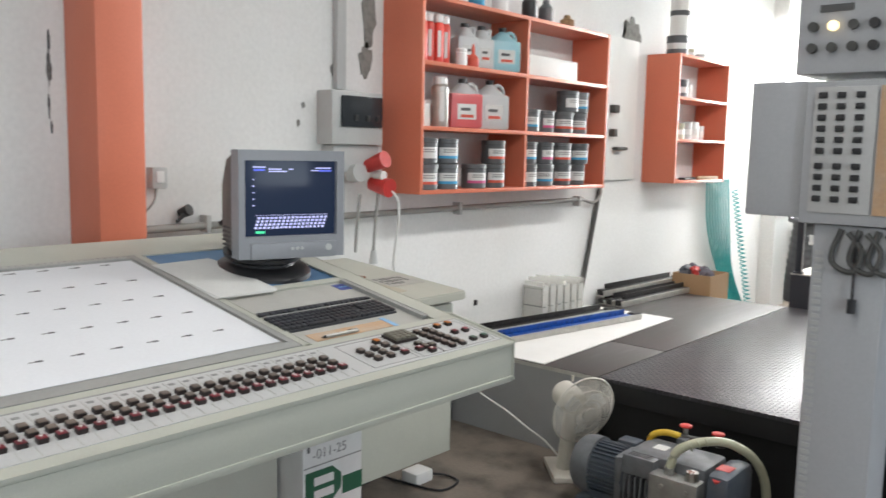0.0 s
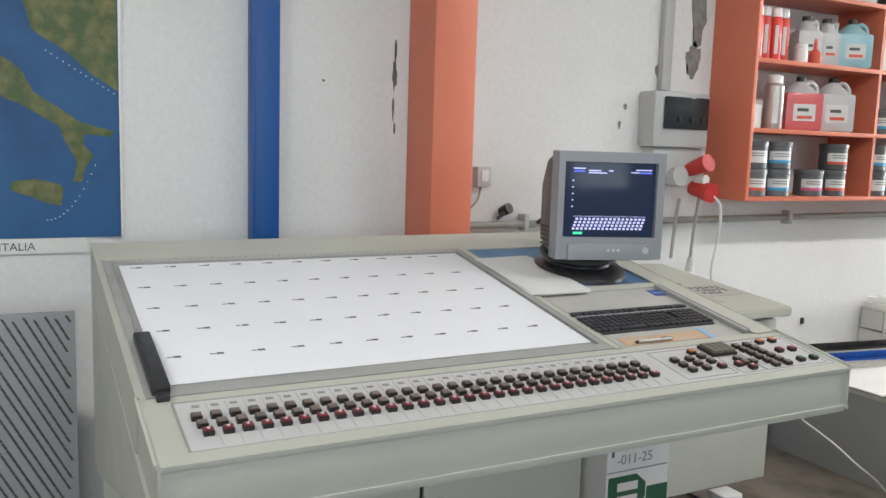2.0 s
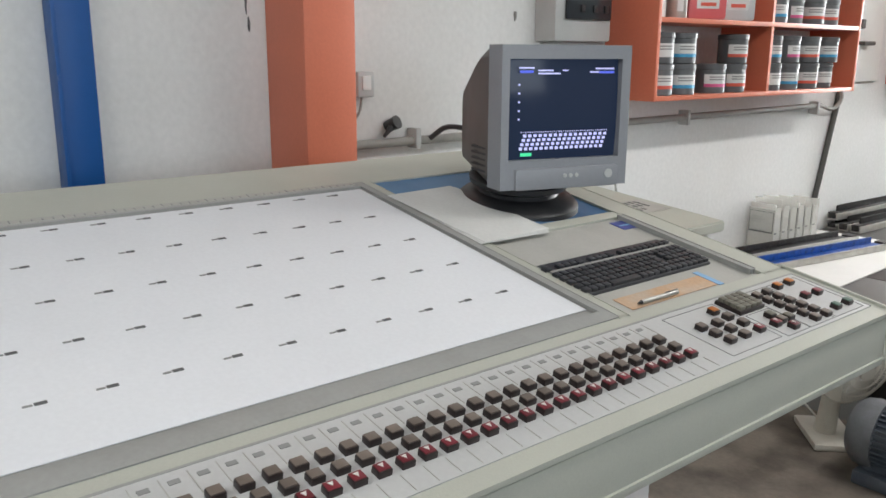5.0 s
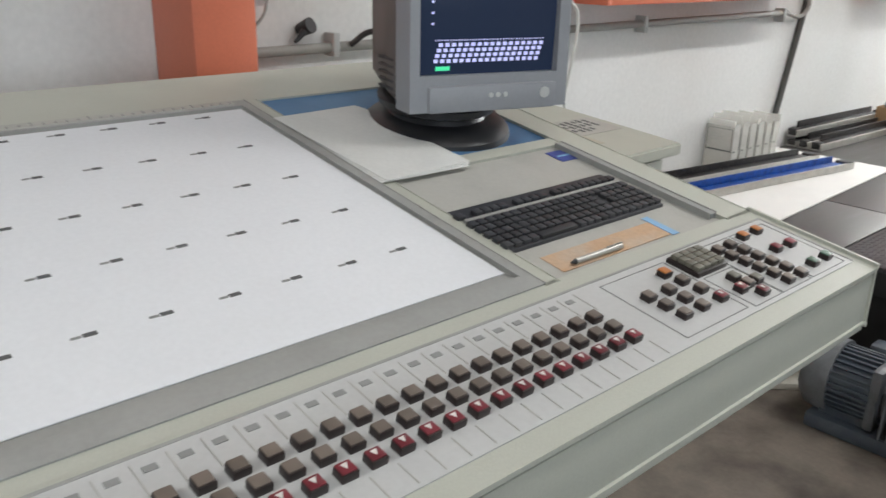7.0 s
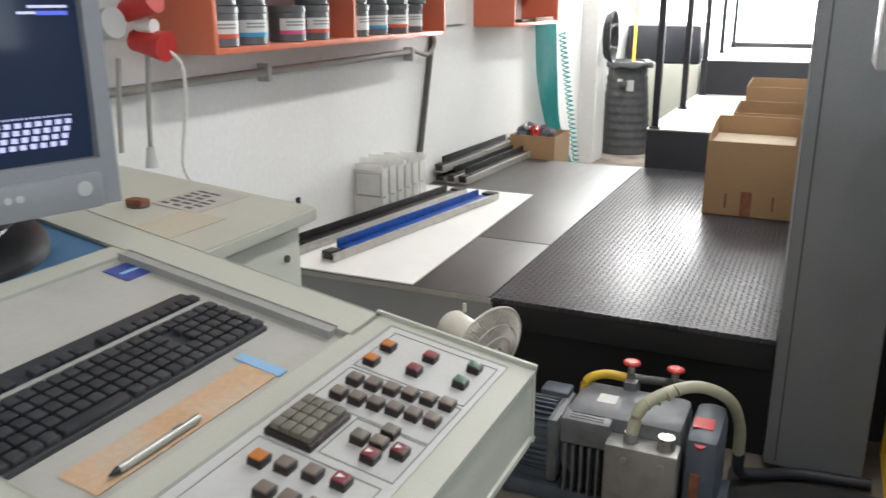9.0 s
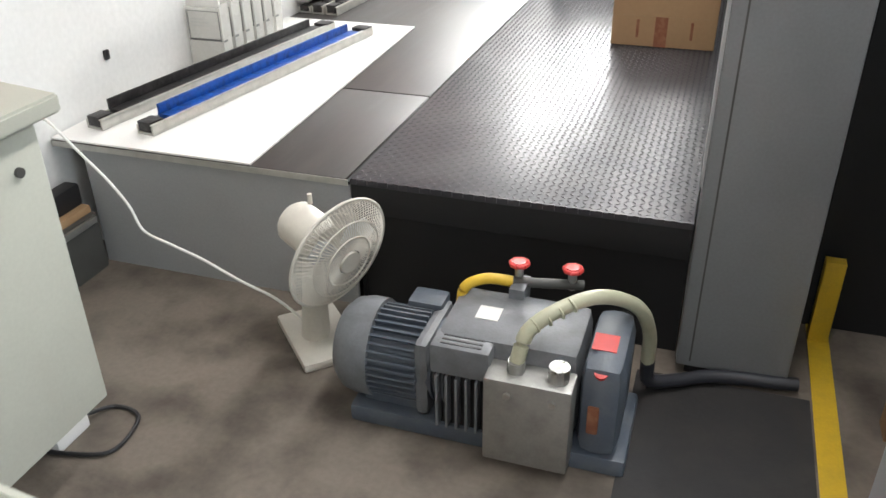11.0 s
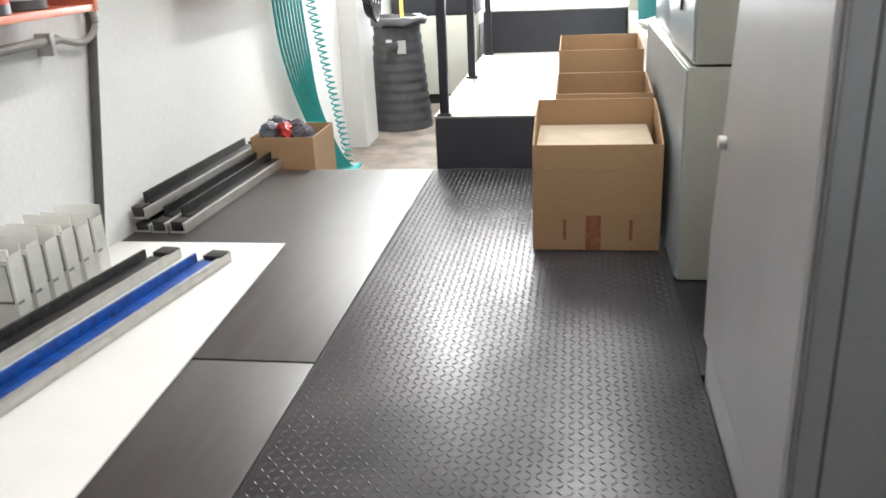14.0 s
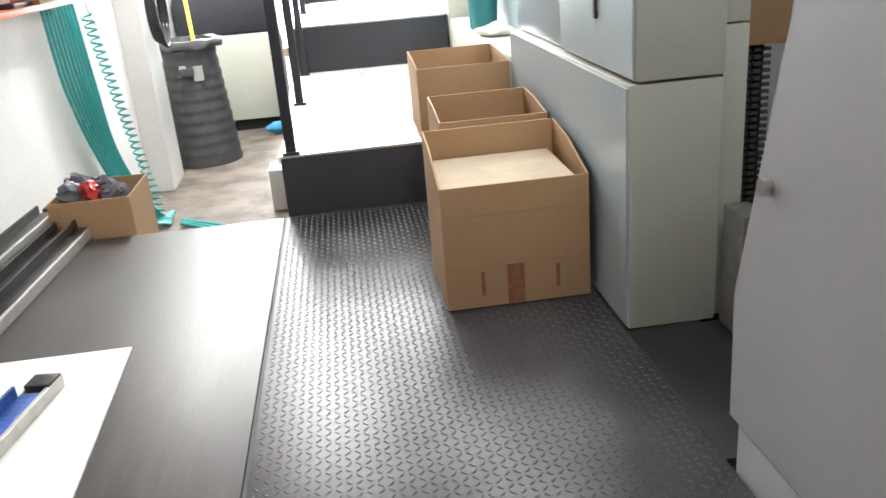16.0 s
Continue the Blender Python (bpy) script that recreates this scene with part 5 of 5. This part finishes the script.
part("side_box", quick(cuboid, -0.705, -0.540, 0.02, 0.22, 1.445, 1.846, bevel=0.006), "press_grey", cpd)
part("main_panel", quick(cuboid, -0.538, 0.02, 0.0, 0.24, 1.432, 1.842, bevel=0.008), "press_grey", cpd)
part("panel_plate", quick(cuboid, -0.512, -0.345, -0.006, -0.0005, 1.465, 1.825, bevel=0.003), "key_panel", cpd)
part("picture_plate", quick(cuboid, -0.338, -0.02, -0.006, -0.0005, 1.465, 1.825), "note_orange", cpd)
part("upper_panel", quick(cuboid, -0.575, 0.02, 0.0, 0.22, 1.862, 2.40, bevel=0.008), "press_grey", cpd)
for r in range(10):
    for c in range(3):
        z = 1.800 - 0.0315 * r - (0.012 if r > 5 else 0)
        part("push_button", quick(cuboid, -0.500 + 0.050 * c, -0.476 + 0.050 * c, -0.014, -0.0062, z - 0.008, z + 0.010, bevel=0.003), "black_plastic", cpd)
for r, z in enumerate((1.995, 1.935)):
    for c in range(5):
        lit = r == 0 and c == 1
        part("signal_lamp", quick(rod, (-0.530 + 0.054 * c, -0.016, z), (-0.530 + 0.054 * c, 0.0, z), 0.014), "lamp_glow" if lit else ("black_plastic" if c > 2 else "dark_pipe"), cpd, "lit amber lamp" if lit else "")
part("nameplate", quick(cuboid, -0.515, -0.425, -0.004, 0.0, 2.035, 2.055), "mark", cpd)
for k in range(3):
    bm = bmesh.new()
    x = -0.42 + 0.05 * k
    sweep(bm, smooth_path([(x, 0.02, 1.42), (x - 0.02, 0.01, 1.33), (x + 0.04, 0.0, 1.30), (x + 0.06, 0.01, 1.36), (x + 0.02, 0.02, 1.41)]), 0.008)
    part("cable", bm, "dark_pipe", cpd)
part("pendant", quick(rod, (-0.375, 0.01, 1.18), (-0.375, 0.01, 1.22), 0.012), "black_plastic", cpd)
part("pendant_cable", quick(rod, (-0.375, 0.01, 1.22), (-0.375, 0.01, 1.40), 0.004, seg=8), "black_plastic", cpd)
pile = thing("paper_pile", "tall pile of white paper on a pallet", "paper", (0, 0, 0))
for k in range(20):
    part("ream", quick(cuboid, -0.27 + 0.002 * (k % 3), 0.6, 3.35, 4.0, 0.15 + 0.055 * k, 0.2035 + 0.055 * k), "paper", pile)
plt = thing("pallet", "brown wooden pallet under the paper pile", "pallet", (0, 0, 0))
for k in range(5):
    part("slat", quick(cuboid, -0.28 + 0.18 * k, -0.14 + 0.18 * k, 3.34, 4.02, 0.12, 0.148, bevel=0.003), "wood", plt)
for y in (3.34, 3.64, 3.94):
    part("bearer", quick(cuboid, -0.28, 0.6, y, y + 0.08, 0.0, 0.119), "wood", plt)
# thin sheet added to darken the floor between pump and yellow tape
fm = thing("rubber_mat", "thin dark sheet lying on the floor before the press", "mat", (0, 0, 0))
part("mat", quick(cuboid, -0.93, -0.455, 3.15, 4.05, 0.0005, 0.006, bevel=0.002), "floor_sheet_dark", fm)
tape = thing("floor_tape", "worn yellow safety tape on the floor", "floor marking", (0, 0, 0))
part("tape", quick(cuboid, -0.448, -0.385, 3.0, 4.5, 0.0005, 0.003), "yellow", tape)
part("upright", quick(cuboid, -0.448, -0.390, 4.36, 4.40, 0.0, 0.28, bevel=0.003), "yellow", tape)

# ---- vacuum pump ----
pu = thing("vacuum_pump", "blue-grey vacuum pump with finned motor on a base", "pump", (-1.29, 3.72, 0))
part("base", quick(cuboid, -0.36, 0.38, -0.125, 0.16, 0, 0.055, bevel=0.012), "pump_blue", pu, "blue cast base plate")
part("motor", quick(rod, (-0.35, 0.0, 0.172), (-0.13, 0.0, 0.172), 0.112, seg=32), "pump_blue", pu)
for k in range(36):
    a = 2 * math.pi * k / 36
    o = part("cooling_fin", quick(cuboid, -0.305, -0.17, -0.003, 0.003, 0.106, 0.127), "pump_blue", pu)
    o.matrix_basis = Matrix.Translation((0, 0, 0.172)) @ Matrix.Rotation(a, 4, "X")
part("motor_cowl", quick(lathe, [(0.05, -0.015), (0.105, -0.012), (0.130, 0.015), (0.138, 0.05), (0.138, 0.10)], 32), "pump_grey", pu, "rounded grey fan cowl").matrix_basis = Matrix.Translation((-0.40, 0, 0.172)) @ Matrix.Diagonal((0.95, 0.95, 1, 1)) @ Matrix.Rotation(math.pi / 2, 4, "Y")
part("motor_flange", quick(cuboid, -0.175, -0.135, -0.115, 0.115, 0.06, 0.29, bevel=0.02), "pump_grey", pu)
part("terminal_block", quick(cuboid, -0.25, -0.15, 0.05, 0.13, 0.22, 0.305, bevel=0.012), "pump_blue", pu)
part("motor_foot", quick(cuboid, -0.33, -0.17, -0.09, 0.09, 0.055, 0.10, bevel=0.008), "pump_blue", pu)
part("coupling", quick(rod, (-0.131, 0, 0.175), (-0.09, 0, 0.175), 0.10, 0.13, seg=28), "pump_grey", pu)
part("body", quick(cuboid, -0.12, 0.245, -0.10, 0.14, 0.056, 0.332, bevel=0.035), "pump_grey", pu, "grey painted pump body")
part("vent_cover", quick(cuboid, -0.12, 0.035, -0.145, -0.06, 0.235, 0.322, bevel=0.012), "pump_grey", pu)
for k in range(4):
    part("slot", quick(cuboid, -0.095, 0.01, -0.13 + 0.017 * k, -0.123 + 0.017 * k, 0.3215, 0.3235), "black_plastic", pu)
for k in range(6):
    part("fin", quick(cuboid, -0.105 + 0.026 * k, -0.098 + 0.026 * k, -0.150, -0.10, 0.07, 0.232, bevel=0.002), "pump_grey", pu)
# black backing darkens the grooves between the fins
part("fin_back", quick(cuboid, -0.115, 0.05, -0.118, -0.10, 0.06, 0.235), "black_and_bay_shade", pu)
part("oil_box", quick(cuboid, 0.030, 0.245, -0.185, -0.10, 0.03, 0.285, bevel=0.008), "dull_steel", pu, "bare steel oil box")
for x in (0.09, 0.2):
    part("bolt", quick(rod, (x, -0.192, 0.245), (x, -0.185, 0.245), 0.010, seg=6), "steel", pu)
part("filler_cap", quick(rod, (0.205, -0.140, 0.285), (0.205, -0.140, 0.325), 0.026, seg=10), "steel", pu)
part("hose_fitting", quick(rod, (0.10, -0.135, 0.285), (0.10, -0.135, 0.315), 0.022, seg=12), "dull_steel", pu)
part("end_cover", quick(cuboid, 0.252, 0.355, -0.13, 0.15, 0.056, 0.330, bevel=0.04), "pump_blue", pu, "blue end cover")
part("sticker", quick(cuboid, 0.265, 0.325, -0.055, 0.015, 0.3295, 0.3315), "red_paint", pu, "red warning sticker")
part("red_cap", quick(rod, (0.300, -0.105, 0.29), (0.300, -0.118, 0.315), 0.018, seg=12), "red_paint", pu)
part("sight_glass", quick(cuboid, 0.278, 0.306, -0.142, -0.131, 0.14, 0.22, bevel=0.004), "carton_mark", pu)
part("plate", quick(cuboid, -0.04, 0.02, -0.015, 0.045, 0.3315, 0.3335), "can_label", pu, "white name plate")
bm = bmesh.new()
sweep(bm, smooth_path([(0.10, -0.135, 0.31), (0.12, -0.10, 0.385), (0.19, -0.03, 0.42), (0.27, 0.05, 0.415), (0.35, 0.13, 0.35), (0.385, 0.19, 0.24), (0.39, 0.22, 0.12)]), 0.019, 12)
part("hose", bm, "hose_cream", pu, "cream translucent hose")
bm = bmesh.new()
sweep(bm, smooth_path([(0.39, 0.22, 0.125), (0.40, 0.23, 0.05), (0.48, 0.28, 0.032), (0.58, 0.33, 0.03), (0.80, 0.36, 0.03)]), 0.020, 12)
part("floor_hose", bm, "step_paint", pu, "dark hose running under the press")
for q in (0.13, 0.155, 0.18, 0.205):
    bm = bmesh.new()
    lathe(bm, [(0.0195, -0.003), (0.0215, 0), (0.0195, 0.003)], 12)
    part("hose_rib", bm, "hose_cream", pu).matrix_basis = Matrix.Translation((q, -0.09 + (q - 0.13) * 0.9, 0.393 + (q - 0.13) * 0.4)) @ Vector((0.6, 0.6, 0.35)).to_track_quat("Z", "Y").to_matrix().to_4x4()
bm = bmesh.new()
sweep(bm, smooth_path([(-0.11, 0.09, 0.29), (-0.10, 0.10, 0.345), (-0.05, 0.125, 0.365), (0.02, 0.14, 0.36)]), 0.015, 12)
part("hose", bm, "yellow", pu, "yellow hose")
part("manifold", quick(rod, (0.01, 0.14, 0.358), (0.20, 0.20, 0.345), 0.014), "dark_pipe", pu)
part("bracket", quick(cuboid, 0.02, 0.06, 0.10, 0.18, 0.30, 0.36), "pump_grey", pu)
for x, y, z in ((0.032, 0.160, 0.407), (0.170, 0.192, 0.394)):
    part("valve_stem", quick(rod, (x, y, z - 0.06), (x, y, z), 0.012), "dull_steel", pu)
    bm = bmesh.new()
    for k in range(8):
        a = k * math.pi / 4
        rod(bm, (x + 0.024 * math.cos(a), y + 0.024 * math.sin(a), z), (x + 0.024 * math.cos(a + 0.79), y + 0.024 * math.sin(a + 0.79), z), 0.006, seg=8)
    rod(bm, (x, y, z - 0.006), (x, y, z + 0.006), 0.018)
    part("hand_wheel", bm, "red_paint", pu, "red valve hand wheel")

# ---- table fan ----
fan = thing("table_fan", "cream plastic table fan standing on the floor", "fan", (-1.93, 3.88, 0))
part("foot", quick(cuboid, -0.15, 0.15, -0.095, 0.095, 0.0, 0.03, bevel=0.010), "fan_white", fan).matrix_basis = pose(0.035, 0.03, 0, 0, 0, -46)
part("neck", quick(rod, (0.03, 0.02, 0.03), (0.06, -0.005, 0.33), 0.045, 0.030), "fan_white", fan)
FM = Matrix.Translation((0.165, -0.045, 0.375)) @ Vector((0.90, -0.38, -0.22)).to_track_quat("Z", "Y").to_matrix().to_4x4()
part("motor_housing", quick(lathe, [(0.03, -0.205), (0.055, -0.20), (0.066, -0.185), (0.068, -0.10), (0.055, -0.05)], 24), "fan_white", fan).matrix_basis = FM
part("knob", quick(rod, (0, 0, 0), (0, 0, 0.03), 0.007), "fan_white", fan).matrix_basis = Matrix.Translation((0.055, 0.02, 0.485))
bm = bmesh.new()
R = 0.174
for s, dome in ((-1, 0.055), (1, 0.045)):
    for k in range(80):
        a = 2 * math.pi * k / 80
        pts = [Vector((math.cos(a + 0.15 * q) * R * q, math.sin(a + 0.15 * q) * R * q, s * dome * (1 - q ** 3))) for q in (0.22, 0.45, 0.65, 0.85, 1.0)]
        sweep(bm, pts, 0.0017, 4)
part("guard", bm, "fan_white", fan, "cream wire guard").matrix_basis = FM
bm = bmesh.new()
for rr_, zz, th in ((R, 0, 0.005), (R * 0.45, 0.042, 0.0025), (R * 0.7, 0.031, 0.002), (R * 0.6, -0.045, 0.002)):
    sweep(bm, [Vector((rr_ * math.cos(2 * math.pi * k / 40), rr_ * math.sin(2 * math.pi * k / 40), zz)) for k in range(41)], th, 6)
rod(bm, (0, 0, 0.040), (0, 0, 0.050), 0.034)
part("guard_ring", bm, "fan_white", fan).matrix_basis = FM
for k in range(3):
    bm = bmesh.new()
    a0 = k * 2.094
    pts = [(math.cos(a0 + u) * r, math.sin(a0 + u) * r, 0.012 - 0.02 * u) for u, r in ((0, 0.03), (0.1, 0.09), (0.25, 0.128), (0.75, 0.125), (1.1, 0.085), (1.2, 0.03))]
    slab(bm, pts, (0, 0, 1), 0.002)
    part("blade", bm, "jug_clear", fan, "translucent fan blade").matrix_basis = FM
fcb = thing("fan_cable", "white fan cable trailing over the floor", "cable", (0, 0, 0))
bm = bmesh.new()
sweep(bm, smooth_path([(-2.90, 4.02, 0.585), (-2.77, 3.93, 0.62), (-2.66, 3.91, 0.54), (-2.57, 3.90, 0.466), (-2.50, 3.89, 0.39), (-2.455, 3.88, 0.315), (-2.36, 3.88, 0.28), (-2.25, 3.88, 0.243), (-2.13, 3.88, 0.19), (-2.02, 3.89, 0.14), (-1.92, 3.89, 0.07)]), 0.0045)
part("cable", bm, "white_cable", fcb)

# ---- hoses, bin and machine at the far wall ----
hs = thing("air_hoses", "bundle of teal air hoses hanging on the wall", "hoses", (0, 0, 0))
for k in range(9):
    y = 7.80 + 0.062 * k
    bm = bmesh.new()
    sweep(bm, smooth_path([(WX + 0.05, y, 1.40), (WX + 0.06, y + 0.06, 0.95), (WX + 0.08, y + 0.14 + (8.3 - y) * 0.35, 0.50), (WX + 0.14 + 0.008 * k, 8.42 + 0.015 * k, 0.10), (WX + 0.28, 8.50 + 0.02 * k, 0.02 + 0.004 * k)]), 0.0095)
    part("hose", bm, "teal_hose", hs)
for k in range(3):
    bm = bmesh.new()
    sweep(bm, smooth_path([(WX + 0.35, 8.46 + 0.03 * k, 0.03), (-2.3, 8.2 + 0.06 * k, 0.015), (-1.87, 7.9 + 0.05 * k, 0.015)]), 0.012)
    part("floor_hose", bm, "teal_hose", hs)
bm = bmesh.new()
pts = []
for k in range(400):
    t = k / 399
    a = t * 2 * math.pi * 30
    pts.append(Vector((WX + 0.10 + 0.028 * math.cos(a) + 0.12 * t, 8.34 + 0.26 * t + 0.035 * math.sin(a), 1.30 - 1.25 * t)))
sweep(bm, pts, 0.006, 5)
part("coiled_hose", bm, "teal_hose", hs, "pale coiled hose")
hr = thing("hose_coil", "black coiled hose hung on the pilaster", "hose", (WX + 0.20, 9.55, 1.22))
for k in range(4):
    bm = bmesh.new()
    r = 0.15 + 0.010 * k
    sweep(bm, [Vector((0.02 * k, r * math.cos(2 * math.pi * q / 32), r * 1.35 * math.sin(2 * math.pi * q / 32))) for q in range(33)], 0.012, 6)
    part("loop", bm, "black_plastic", hr)
wh = thing("hose_coil", "white thin cable loop on the wall", "cable", (WX + 0.04, 8.75, 1.45))
bm = bmesh.new()
sweep(bm, [Vector((0, 0.16 * math.cos(2 * math.pi * q / 32), 0.24 * math.sin(2 * math.pi * q / 32))) for q in range(33)], 0.008, 6)
part("loop", bm, "white_cable", wh)
bn = thing("waste_bin", "dark grey ribbed bin lined with a bag", "bin", (-2.70, 10.2, 0))
prof = []
for k in range(33):
    z = 0.90 * k / 32
    prof.append((0.275 - 0.075 * z / 0.9 + 0.006 * math.sin(k * 2.1), z))
part("tub", quick(lathe, prof, 32), "bin_bag", bn)
bm = bmesh.new()
lathe(bm, [(0.205, 0.89), (0.255, 0.895), (0.262, 0.93), (0.25, 0.955), (0.20, 0.955), (0.19, 0.90)], 32)
for v in bm.verts:
    v.co += Vector(noise.noise_vector(v.co * 11)) * 0.02
part("bag_rim", bm, "bin_bag", bn, "crumpled dark bag rim")
for s in (-1, 1):
    part("handle", quick(cuboid, -0.05, 0.05, s * 0.235 - 0.02, s * 0.235 + 0.02, 0.70, 0.76, bevel=0.01), "bin_bag", bn)
part("label", quick(cuboid, -0.055, -0.005, -0.221, -0.2165, 0.70, 0.78), "can_label", bn, "torn white sticker")
part("label", quick(cuboid, 0.04, 0.11, -0.219, -0.190, 0.66, 0.77), "plastic_grey", bn, "grey printed sticker")
brm = thing("broom", "yellow broom stick leaning in the bin", "broom", (0, 0, 0))
part("stick", quick(rod, (-2.66, 10.25, 0.92), (-2.78, 10.85, 1.75), 0.016), "yellow", brm)
mc = thing("compressor_cabinet", "dark and cream machine cabinet by the far wall", "machine", (0, 0, 0))
part("lower", quick(cuboid, -2.95, -2.12, 11.2, 12.4, 0.10, 0.86, bevel=0.015), "press_cream", mc)
part("upper", quick(cuboid, -2.95, -2.12, 11.2, 12.4, 0.865, 1.29, bevel=0.04), "step_paint", mc, "dark grey upper housing")
part("plinth", quick(cuboid, -2.92, -2.15, 11.24, 12.36, 0.0, 0.10), "black_and_bay_shade", mc)
part("vent", quick(cuboid, -2.116, -2.110, 11.4, 12.2, 0.2, 0.75), "dark_pipe", mc)
bot = thing("water_bottles", "blue plastic bottle lying by the walkway", "bottle", (-2.05, 10.9, 0.06))
part("bottle", quick(rod, (-0.16, 0, 0), (0.1, 0.05, 0), 0.055), "label_cyan", bot)
part("neck", quick(rod, (-0.23, -0.013, 0), (-0.16, 0, 0), 0.018, 0.05), "label_cyan", bot)
cn = thing("canister", "white plastic canister beside the walkway step", "canister", (-2.0, 8.7, 0))
part("body", quick(cuboid, -0.08, 0.08, -0.12, 0.12, 0, 0.27, bevel=0.02), "cap_white", cn)
part("cap", quick(rod, (0, 0.05, 0.27), (0, 0.05, 0.31), 0.025), "cap_white", cn)
